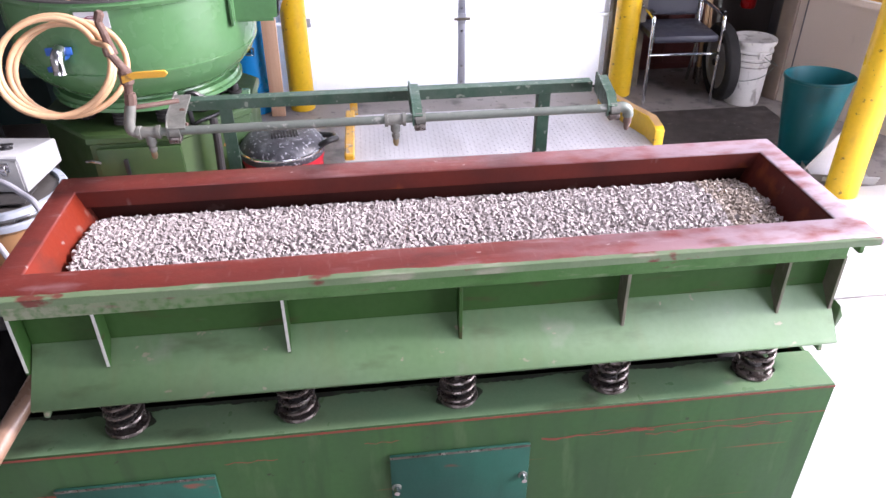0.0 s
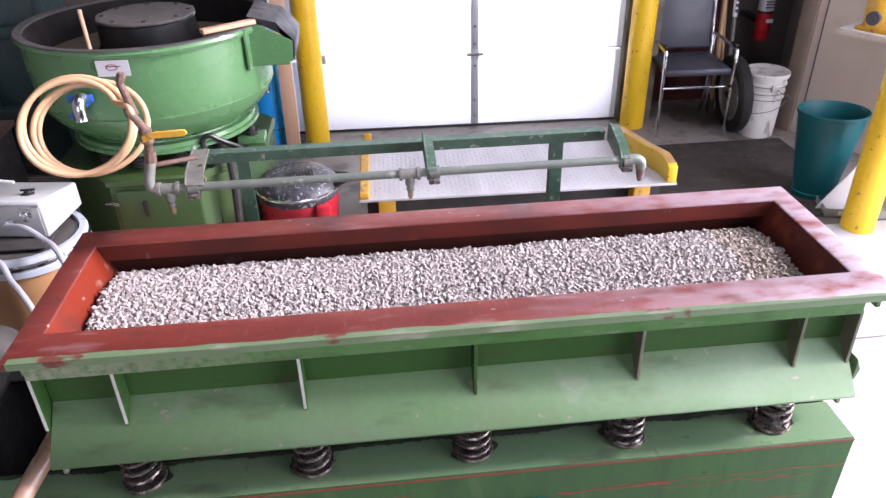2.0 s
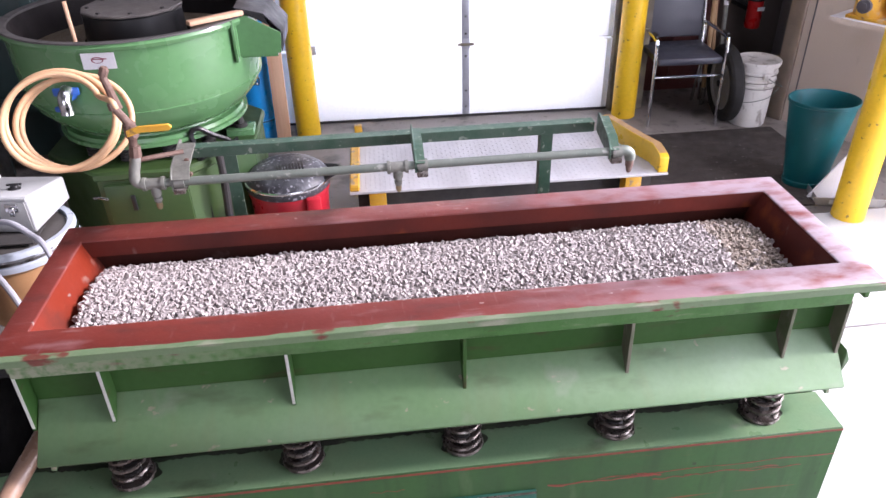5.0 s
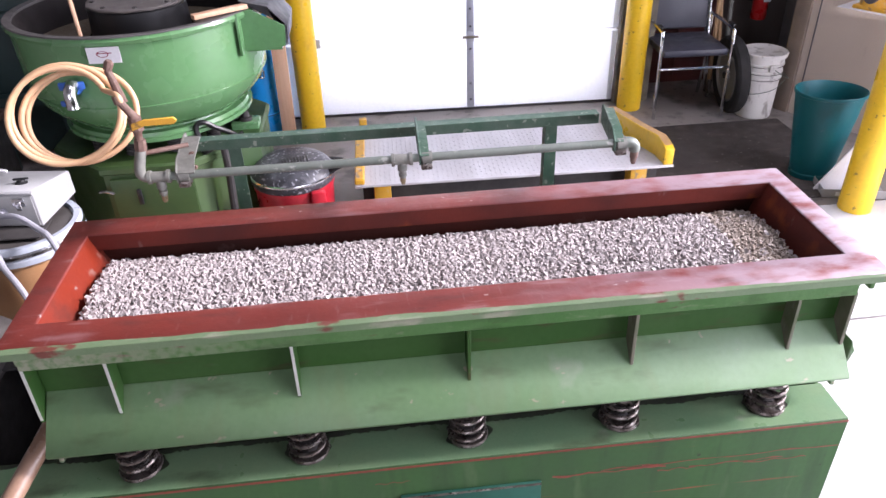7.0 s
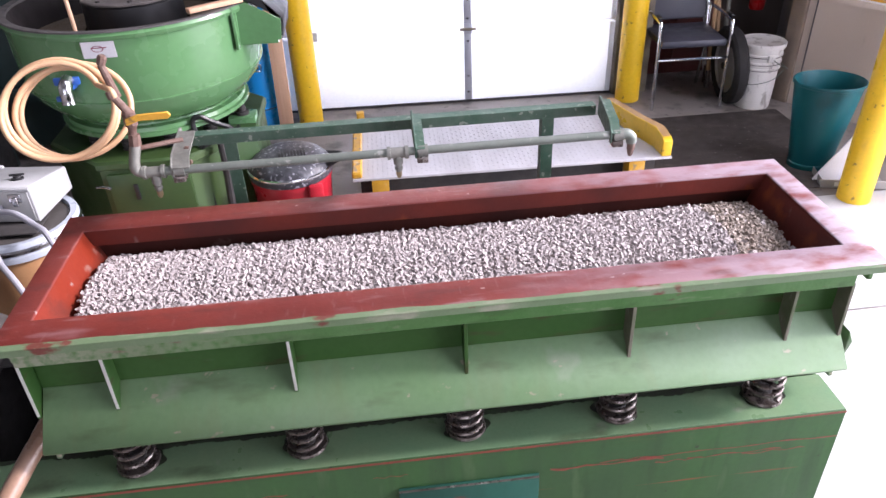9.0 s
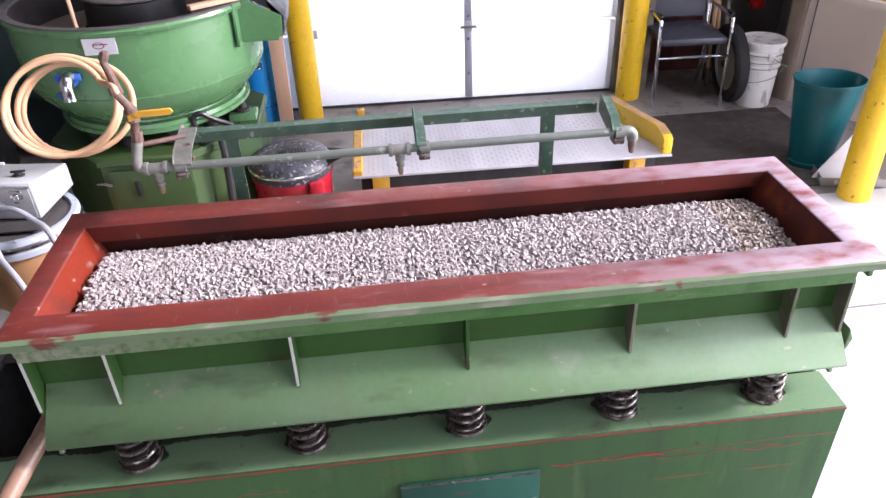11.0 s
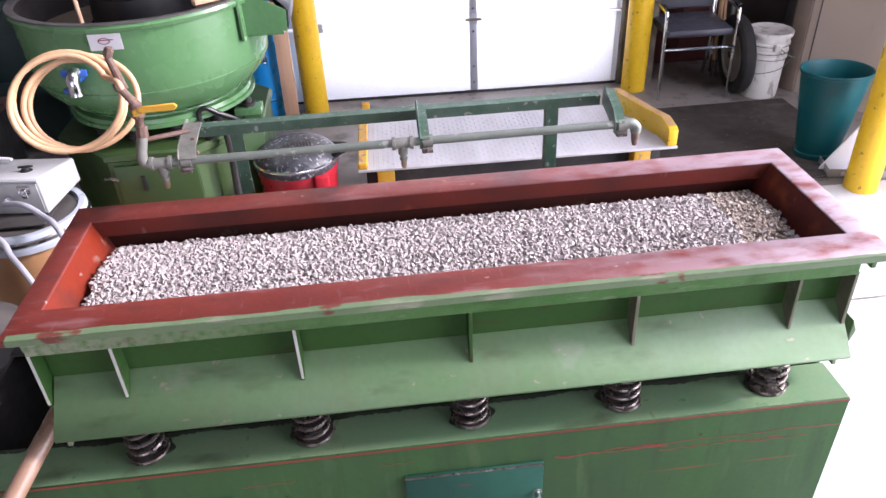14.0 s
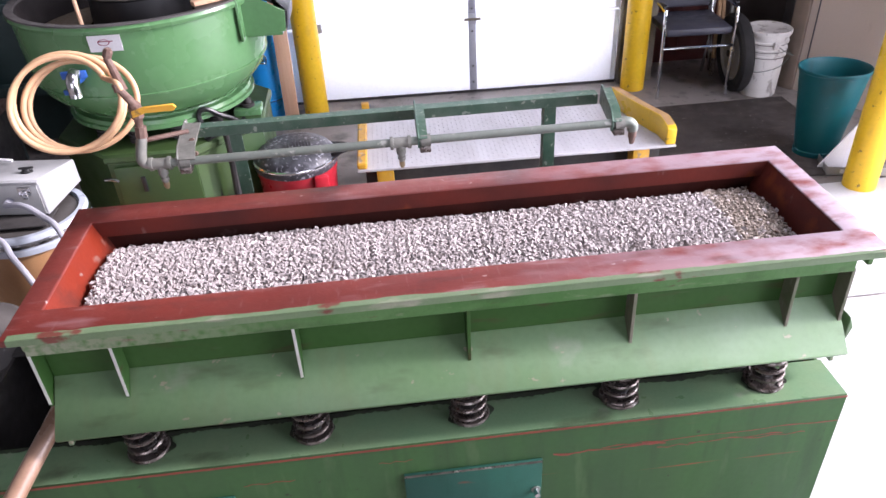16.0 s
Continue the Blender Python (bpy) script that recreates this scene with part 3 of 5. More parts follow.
    for s, xe in ((1, X0), (-1, X1)):
        add("liner_end", prism([(xe, RIM - 0.006), (xe + s * sl * 1.6, zi), (xe + s * (sl * 1.6 - 0.006), zi), (xe - s * 0.004, RIM - 0.006)], Y1 - Y0 + 0.015, "y", Y0 + 0.002), RED_WALL if s > 0 else RED_END, "worn red rubber lining")
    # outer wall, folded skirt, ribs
    # front wall and left ribs are coloured dark for the overhang's shade
    add("side_wall", box(-0.66, 1.655, 0.776, 1.124, 1.664, 0.914), GREEN_SHADED, "green wall under the flange, shade in its colour")
    skirt = [(1.655, 0.784), (1.558, 0.683), (1.561, 0.675), (1.568, 0.673), (1.668, 0.777)]
    add("skirt", prism(skirt, 1.784, "x", -0.66, 0.0015), GREEN, "outward sloping green skirt plate")
    add("skirt", prism([(2.09, 0.782), (2.18, 0.678), (2.17, 0.668), (2.08, 0.772)], 1.775, "x", -0.66, 0.0015), GREEN)
    add("side_wall", box(-0.66, 2.08, 0.776, 1.115, 2.09, 0.914), GREEN)
    for xr in (-0.666, -0.502, -0.124, 0.25, 0.62, 0.988, 1.117):
        r = add("rib", prism([(1.614, 0.884), (1.664, 0.884), (1.664, 0.780), (1.617, 0.734), (1.611, 0.736)], 0.008, "x", xr - 0.004, 0.001), RIB_DUSTY if xr > 0.5 else GREEN_SHADED, "dusty worn gusset rib" if xr > 0.5 else "green gusset rib darkened as if in shade")
        # only the left ribs: a pale strip paints the highlight on their worn edge
        if xr < 0.1:
            part("worn_edge", moved(prism([(1.6128, 0.880), (1.6142, 0.880), (1.6118, 0.742), (1.6104, 0.742)], 0.0062, "x", xr - 0.0031), off), EDGE_GLINT, r, "rib's worn edge with its highlight painted on")
    add("end_plate", prism([(1.66, 0.914), (2.09, 0.914), (2.09, 0.78), (2.12, 0.60), (1.62, 0.60), (1.66, 0.78)], 0.012, "x", -0.676, 0.002), GREEN)
    add("end_plate", prism([(1.66, 0.914), (2.09, 0.914), (2.09, 0.78), (2.12, 0.60), (1.62, 0.60), (1.66, 0.78)], 0.012, "x", 1.133, 0.002), GREEN)
    add("end_skirt", prism([(1.1455, 0.745), (1.160, 0.712), (1.150, 0.672), (1.1455, 0.674)], 0.46, "y", 1.612, 0.002), GREEN)
    # trough bottom and the drive shaft housing; black stands in for the dark there
    arc = [(1.875 + 0.178 * math.cos(a), 0.72 + 0.175 * math.sin(a)) for a in [math.pi + math.pi * i / 14 for i in range(15)]]
    arc_in = [(1.875 + 0.168 * math.cos(a), 0.72 + 0.165 * math.sin(a)) for a in [2 * math.pi - math.pi * i / 14 for i in range(15)]]
    add("trough", prism(arc + arc_in, 1.77, "x", -0.655), BLACK_DULL, "underside of the trough, black for the dark below")
    for xb in (-0.31, 0.06, 0.44, 0.80):
        b = add("bolt", tube([(xb, 1.595, 0.648), (xb, 1.625, 0.656)], 0.008, 8), CHROME, "bright bolt end")
    # springs
    for k, xs in enumerate((-0.512, -0.128, 0.247, 0.617, 0.984)):
        c = (xs, 1.634)
        turns, z0, z1, rr = 4.3, 0.556, 0.674, 0.039
        pts = [(c[0] + rr * math.cos(2 * math.pi * turns * i / 60 + k * 1.3), c[1] + rr * math.sin(2 * math.pi * turns * i / 60 + k * 1.3), z0 + (z1 - z0) * i / 60) for i in range(61)]
        s = add("spring", tube(pts, 0.0057, 8), STEEL_SPRING, "oily dark coil spring")
        part("seat_disc", moved(lathe([(0.0, 0.0), (0.047, 0.0), (0.049, 0.004), (0.047, 0.010), (0, 0.010)], 20, (c[0], c[1], 0.5475)), off), STEEL_SPRING, s)
        part("inner_stop", moved(lathe([(0, 0), (0.020, 0), (0.020, 0.016), (0.016, 0.02), (0, 0.02)], 14, (c[0], c[1], 0.556)), off), BLACK_DULL, s)
        part("upper_seat", moved(lathe([(0, 0), (0.040, 0), (0.040, 0.02), (0, 0.02)], 20, (c[0], c[1], 0.666)), off), BLACK_DULL, s)
    return t


def tub_base():
    b = thing("machine_base", "green painted steel base cabinet with red scratches, under the springs", "machine base", (0.15, 1.86, 0))
    off = Matrix.Translation((-0.15, -1.86, 0))

    def add(name, bm, material, label=""):
        return part(name, moved(bm, off), material, b, label)

    xa, xb, ya, yb, zt = -0.98, 1.161, 1.558, 2.16, 0.546
    add("front_panel", prism([(ya, 0.0), (ya, zt - 0.008), (ya + 0.004, zt), (ya + 0.125, zt), (ya + 0.125, zt - 0.008), (ya + 0.008, zt - 0.008), (ya + 0.008, 0.0)], xb - xa, "x", xa, 0.001), GREEN_BASE, "scratched green front panel with folded top")
    # back and left end are black, their deep shade put into the colour
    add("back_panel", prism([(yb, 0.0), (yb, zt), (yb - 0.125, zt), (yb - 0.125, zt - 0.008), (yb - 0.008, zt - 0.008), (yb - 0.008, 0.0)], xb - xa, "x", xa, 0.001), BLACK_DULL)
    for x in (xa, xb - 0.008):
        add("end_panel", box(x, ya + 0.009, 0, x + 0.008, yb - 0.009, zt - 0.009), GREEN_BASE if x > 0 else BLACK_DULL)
    # pan and housing are painted black so the inside looks dark
    add("pan", box(xa + 0.01, ya + 0.01, 0.02, xb - 0.01, yb - 0.01, 0.03), BLACK_DULL, "base pan, black for the dark inside")
    add("bearing_housing", box(0.95, 1.72, 0.03, 1.12, 1.98, 0.50, 0.02), BLACK_DULL)
    add("top_plate", box(xa + 0.002, ya + 0.003, zt + 0.0002, xb - 0.002, ya + 0.124, zt + 0.0012), GREEN_TOP, "dusty green top plate under the springs, paler for its sheen")
    for xs in (-0.512, -0.128, 0.247, 0.617, 0.984):
        pts = [(xs + (0.046 + 0.005 * math.sin(3 * a + xs * 9) + 0.004 * math.sin(7 * a + xs * 31)) * math.cos(a) * 1.15, 1.640 + (0.046 + 0.006 * math.sin(2 * a + xs * 5)) * math.sin(a)) for a in [2 * math.pi * q / 72 for q in range(72)]]
        add("oil_stain", prism([(x, min(max(y, ya + 0.006), ya + 0.122)) for x, y in pts], 0.0008, "z", zt + 0.0014), OIL_SHADE, "dark oil stain round a spring")
    # dark strip at the plate's back: oil, plus shade from the tub above
    drip = random.Random(8)
    front = [(xa + 0.05 + (xb - xa - 0.18) * q / 300, ya + 0.110 + 0.004 * math.sin(q * 0.09) + 0.002 * math.sin(q * 0.23 + 1) + 0.003 * drip.uniform(-1, 1)) for q in range(301)]
    add("oil_film", prism([(x, min(y, ya + 0.118)) for x, y in front] + [(front[-1][0], ya + 0.1225), (front[0][0], ya + 0.1225)], 0.0006, "z", zt + 0.0025), OIL_SHADE, "oil and painted shade along the plate's inner edge")
    add("edge_strip", box(xa, ya - 0.0012, zt - 0.0085, xb, ya - 0.0002, zt - 0.0025), PRIMER, "red primer showing on the worn edge")
    # long scratches down to the red primer
    rng = random.Random(11)
    for x0, x1, zc, most in ((0.44, 0.72, 0.452, 0.0045), (0.66, 1.16, 0.459, 0.0022), (0.56, 0.70, 0.460, 0.002), (0.70, 0.82, 0.435, 0.0018), (0.78, 1.02, 0.437, 0.0022), (0.92, 1.08, 0.430, 0.0016), (-0.30, -0.18, 0.47, 0.0014), (0.02, 0.10, 0.492, 0.0012)):
        k = 16
        mid = [zc + 0.004 * math.sin(q * 0.9 + zc * 90) * rng.uniform(0.2, 1) for q in range(k + 1)]
        up = [(x0 + (x1 - x0) * q / k, mid[q] + most * rng.uniform(0.15, 1.0)) for q in range(k + 1)]
        lo = [(x0 + (x1 - x0) * q / k, mid[q] - most * rng.uniform(0.15, 1.0)) for q in range(k, -1, -1)]
        add("scratch", prism(lo[::-1] + up[::-1], 0.0006, "y", ya - 0.0008), PRIMER, "scratch down to red primer")
    for x0, x1, zh in ((0.076, 0.412, 0.448), (-0.680, -0.325, 0.442)):
        h = add("hatch", box(x0, ya - 0.009, 0.16, x1, ya - 0.0005, zh, 0.002), TEAL_HATCH, "blue-green bolted hatch plate")
        part("rusty_edge", moved(box(x0, ya - 0.0103, zh - 0.007, x1, ya - 0.0093, zh, 0.0003), off), STEEL_SPRING, h)
        for xk in (x0 + 0.012, x1 - 0.014):
            k = part("bolt", moved(tube([(xk, ya - 0.030, zh - 0.105), (xk, ya - 0.009, zh - 0.105)], [0.007, 0.008], 8), off), CHROME, h)
            part("washer", moved(tube([(xk, ya - 0.0115, zh - 0.105), (xk, ya - 0.0092, zh - 0.105)], 0.012, 10), off), GALV, h)
    return b


# ---- stones in the tub ----
def stones_mesh(name, spots, sizes, rng, lengthen=1.35, material=None):
    """Faceted stones, one island each."""
    # a rough block: eight corners, two apexes
    ico = np.array([(-1, -1, -1), (1, -1, -1), (1, 1, -1), (-1, 1, -1), (-1, -1, 1), (1, -1, 1), (1, 1, 1), (-1, 1, 1), (0, 0, 1.35), (0, 0, -1.35)]) * 0.72
    tri = np.array([0, 1, 5, 0, 5, 4, 1, 2, 6, 1, 6, 5, 2, 3, 7, 2, 7, 6, 3, 0, 4, 3, 4, 7, 4, 5, 8, 5, 6, 8, 6, 7, 8, 7, 4, 8, 1, 0, 9, 2, 1, 9, 3, 2, 9, 0, 3, 9]).reshape(-1, 3)
    verts, faces = [], []
    for (x, y, z), s in zip(spots, sizes):
        v = ico * (1 + rng.uniform(-0.42, 0.25, (10, 3)))
        v = v * np.array((rng.uniform(0.6, 0.95), rng.uniform(0.85, lengthen), rng.uniform(0.45, 0.85))) * s
        q = Euler((rng.normal(0, 0.7), rng.normal(0, 0.7), rng.normal(0, 0.7))).to_matrix()
        v = v @ np.array(q).T + (x, y, z)
        faces.extend((tri + 10 * len(verts)).tolist())
        verts.append(v)
    me = bpy.data.meshes.new(name)
    me.from_pydata(np.concatenate(verts).tolist(), [], faces)
    me.materials.append(material or STONE)
    return me


# closed way of the rolling stones across the tub: over the top towards the front, down, and back below
LANES, PIECES = 13, 27
GX0, GX1 = X0 + 0.045, X1 - 0.055
GY0, GY1 = Y0 + 0.016, Y1 + 0.006


def round_way(s):
    """Place and lean (degrees) on the way at s, from 0 to 1."""
    r = 0.045
    flat = GY1 - GY0 - 2 * r
    turn = math.pi * r
    whole = 2 * flat + 2 * turn
    d = (s % 1.0) * whole
    yb, yf, top = GY1 - r, GY0 + r, 0.859

    def crown(u):
        return 0.016 * math.sin(math.pi * u)
    if d < flat:
        u = d / flat
        return yb - d, top + crown(u), -8 * math.cos(math.pi * u)
    d -= flat
    if d < turn:
        a = d / r
        return yf - r * math.sin(a), top - r + r * math.cos(a), math.degrees(a) + 8 * (1 - a / math.pi)
    d -= turn
    if d < flat:
        return yf + d, top - 2 * r, 180.0
    a = (d - flat) / r
    return yb + r * math.sin(a), top - r - r * math.cos(a), 180 + math.degrees(a) - 8 * a / math.pi


def gravel():
    rng = np.random.RandomState(7)
    w = (GX1 - GX0) / LANES
    r = 0.045
    whole = 2 * (GY1 - GY0 - 2 * r) + 2 * math.pi * r
    deep = whole / PIECES
    kinds = []
    for k in range(14):
        spots, sizes = [], []
        for i in range(20):
            for j in range(7):
                spots.append(((i + 0.5) / 20 * w - w / 2 + rng.uniform(-0.006, 0.006), (j + 0.5) / 7 * deep - deep / 2 + rng.uniform(-0.005, 0.005), rng.uniform(-0.006, 0.003)))
                sizes.append(rng.uniform(0.0046, 0.0074))
        kinds.append(stones_mesh("stone_patch", spots, sizes, rng, 1.35, STONE if k < 10 else STONE_MUD))
    made = []
    for lane in range(LANES):
        for k in range(PIECES):
            muddy = lane == LANES - 1
            ob = tagged(new("stone_patch", kinds[10 + rng.randint(4) if muddy else rng.randint(10)]), "brown slurry-coated stones at the tub's end" if muddy else "pale grey angular stones rolling in the tub", "gravel", "rolling stones", "stuff")
            made.append((ob, GX0 + (lane + 0.5) * w, k / PIECES + (lane % 3) * 0.012))
    # bed that lies under the rolling layer
    spots, sizes = [], []
    for i in range(110):
        for j in range(22):
            x = GX0 - 0.008 + (GX1 - GX0 + 0.018) * (i + 0.5) / 110 + rng.uniform(-0.006, 0.006)
            u = (j + 0.5) / 22
            y = GY0 - 0.008 + (GY1 - GY0 + 0.014) * u + rng.uniform(-0.006, 0.006)
            edge = min(u, 1 - u)
            spots.append((x, y, 0.852 + 0.014 * math.sin(math.pi * u) - 0.02 * max(0, 0.16 - edge) / 0.16 + rng.uniform(-0.006, 0.005)))
            sizes.append(rng.uniform(0.0075, 0.0115))
    tagged(new("stone_bed", stones_mesh("stone_bed", spots, sizes, rng)), "pale grey angular stones filling the tub", "gravel", kind="stuff")
    core = solo("stone_core", prism([(GX0 - 0.005, 0.846), (GX1 + 0.005, 0.846), (GX1 - 0.02, 0.58), (GX0, 0.58)], GY1 - GY0 - 0.02, "y", GY0 + 0.01), STONE, "dense grey stones deep in the tub", "gravel", kind="stuff")
    return made


# ---- spray pipe on its rail ----
def spray_bar():
    s = thing("spray_bar", "green angle-iron rail carrying a grey spray pipe with three nozzles", "spray pipe", (0.166, 2.29, 0))
    off = Matrix.Translation((-0.15, -2.29, 0))

    def add(name, bm, material, label="", parent=None):
        return part(name, moved(bm, off), material, parent or s, label)

    yr = 2.29
    add("rail", prism([(yr, 1.036), (yr, 1.060), (yr + 0.030, 1.060), (yr + 0.030, 1.065), (yr - 0.005, 1.065), (yr - 0.005, 1.036)], 1.13, "x", -0.43, 0.001), GREEN_OLD, "weathered green angle-iron rail")
    for x in (-0.316, 0.566):
        p = add("post", prism([(x - 0.017, yr + 0.002), (x + 0.017, yr + 0.002), (x + 0.017, yr + 0.008), (x - 0.011, yr + 0.008), (x - 0.011, yr + 0.036), (x - 0.017, yr + 0.036)], 1.035, "z", 0.0), GREEN_OLD, "weathered green post")
        add("foot", box(x - 0.05, yr - 0.04, 0.0, x + 0.05, yr + 0.06, 0.008), GREEN_OLD, "", p)
    zp, yp = 1.083, 2.045
    # arms reach from the rail to the pipe
    for x, m, k, wide in ((-0.412, FITTING, -0.10, 0.040), (0.172, GREEN_OLD, 0.03, 0.020), (0.662, GREEN_OLD, 0.18, 0.020)):
        slant = Matrix(((1, k, 0, -k * yp), (0, 1, 0, 0), (0, 0, 1, 0), (0, 0, 0, 1)))
        outline = [(yp - 0.014, zp - 0.014), (yp + 0.02, zp - 0.016), (yr - 0.006, 1.040), (yr - 0.006, 1.094), (yr - 0.03, 1.100), (yp + 0.03, zp + 0.028), (yp - 0.012, zp + 0.014)]
        a = add("arm", moved(prism(outline, 0.005, "x", x, 0.001), slant), m, "plate arm")
        add("flange", moved(prism([(yp - 0.014, zp + 0.012), (yp + 0.03, zp + 0.028), (yr - 0.05, 1.100), (yr - 0.05, 1.095), (yp + 0.03, zp + 0.023), (yp - 0.012, zp + 0.008)], wide, "x", x + 0.005), slant), m, "", a)
        add("clamp", box(x + 0.004, yp - 0.018, zp - 0.026, x + 0.032, yp + 0.018, zp - 0.010, 0.003), STEEL_SPRING, "dark pipe clamp", a)
        add("clamp_ring", moved(lathe([(0.0115, -0.012), (0.0165, -0.012), (0.0165, 0.012), (0.0115, 0.012)], 16, closed=True), pose(x + 0.02, yp, zp, 0, 90)), FITTING, "", a)
    for zq in (1.055, 1.092):
        add("arm_bolt", tube([(-0.383, yp + 0.075, zq + 0.012), (-0.383, yp + 0.060, zq + 0.018)], 0.006, 8), RUST, "rusty bolt")
    pipe = add("pipe", tube([(-0.485, yp, zp), (0.695, yp, zp + 0.002)], 0.0105, 14), GALV, "dull grey water pipe")

    def nozzle(x, y, z):
        add("tee", tube([(x - 0.026, y, z), (x - 0.018, y, z), (x - 0.0175, y, z), (x + 0.0175, y, z), (x + 0.018, y, z), (x + 0.026, y, z)], [0.0165, 0.0165, 0.0135, 0.0135, 0.0165, 0.0165], 14), FITTING, "", pipe)
        n = add("nozzle", lathe([(0.0, -0.062), (0.004, -0.062), (0.006, -0.054), (0.0065, -0.046), (0.010, -0.045), (0.010, -0.037), (0.0075, -0.036), (0.0075, -0.030), (0.012, -0.029), (0.012, -0.006), (0.010, 0.0)], 12, (x, y, z)), FITTING, "grey nipple with spray nozzle", pipe)
        add("nozzle_tip", lathe([(0, -0.069), (0.0045, -0.068), (0.0075, -0.060), (0.0075, -0.050)], 12, (x, y, z)), BRASS, "dull brass tip", n)
    nozzle(-0.452, yp, zp)
    nozzle(0.130, yp, zp)
    # elbow and end nozzle
    add("elbow", tube(smooth_line([(0.684, yp, zp + 0.002), (0.704, yp, zp + 0.002), (0.717, yp, zp - 0.006), (0.720, yp, zp - 0.022)]), 0.0138, 12), GALV, "", pipe)
    add("end_nozzle", lathe([(0, -0.06), (0.005, -0.059), (0.008, -0.05), (0.008, -0.042), (0.0105, -0.041), (0.0105, -0.025), (0.0085, -0.018)], 12, (0.720, yp, zp)), RUST, "", pipe)
    # riser with elbow, union, valve and yellow handle
    riser = add("riser", tube(smooth_line([(-0.462, yp, zp), (-0.476, yp, zp), (-0.490, yp, zp + 0.006), (-0.492, yp, zp + 0.024), (-0.481, yp + 0.01, zp + 0.07)]), [0.0128] * 24 + [0.0105], 12), FITTING, "pale grey riser elbow")
    add("union", tube([(-0.481, yp + 0.01, zp + 0.068), (-0.478, yp + 0.012, zp + 0.094)], [0.0145, 0.0135], 8), RUST, "rusty pipe union", riser)
    valve = add("valve", tube([(-0.480, yp + 0.012, zp + 0.094), (-0.478, yp + 0.012, zp + 0.112), (-0.477, yp + 0.012, zp + 0.118), (-0.478, yp + 0.012, zp + 0.148), (-0.480, yp + 0.012, zp + 0.154), (-0.498, yp + 0.012, zp + 0.185)], [0.009, 0.010, 0.015, 0.0155, 0.010, 0.009], 10), RUST, "rusty ball valve", riser)
    add("valve_lever", prism([(-0.480, zp + 0.126), (-0.45, zp + 0.136), (-0.385, zp + 0.137), (-0.377, zp + 0.145), (-0.383, zp + 0.153), (-0.45, zp + 0.151), (-0.480, zp + 0.142)], 0.006, "y", yp - 0.016, 0.001), YELLOW_OLD, "yellow coated valve lever", valve)
    add("brace_pipe", tube([(-0.48, yp + 0.012, zp + 0.058), (-0.385, yp + 0.06, zp + 0.052)], 0.006, 8), RUST, "rusty brace rod", riser)
    return s


def hose_coil():
    """Four loose turns of hose hanging from the valve."""
    c = Vector((-0.631, 2.10, 1.223))
    pts = []
    turns = 3.75
    for i in range(150):
        a = 0.55 + 2 * math.pi * turns * i / 149
        k = i / 149
        r = 0.122 - 0.008 * math.sin(a * 0.5 + 1) - 0.010 * k
        drift = Vector((-0.022 + 0.040 * k + 0.006 * math.sin(3 * k * 6), -0.02 + 0.05 * k, 0.018 - 0.030 * k))
        pts.append(c + drift + Vector((r * math.cos(a), 0.05 * math.sin(a) + 0.02 * math.cos(a), r * 0.82 * math.sin(a))))
    first = pts[0]
    lead = smooth_line([(-0.498, 2.057, 1.262), (-0.505, 2.06, 1.285), first + Vector((0.004, 0, -0.012)), first], 5)[:-1]
    h = thing("hose_coil", "cream rubber hose coiled in loose turns on the valve", "hose", (-0.612, 2.1, 1.10))
    off = Matrix.Translation((0.63, -2.1, -1.10))
    part("hose", moved(tube(lead + pts, 0.0069, 12), off), HOSE, h)
    part("stem", moved(tube([(-0.498, 2.072, 1.262), (-0.520, 2.09, 1.335)], [0.0105, 0.0085], 10), off), RUST, h, "rusty pipe stem behind the coil")
    part("hose_nut", moved(tube([(-0.520, 2.09, 1.335), (-0.513, 2.09, 1.350), (-0.511, 2.09, 1.356)], [0.010, 0.011, 0.007], 8), off), RUST, h, "rusty hose coupling")
    part("clip", moved(tube([(-0.503, 2.058, 1.266), (-0.506, 2.06, 1.283)], 0.0115, 10), off), RUST, h, "hose clip")


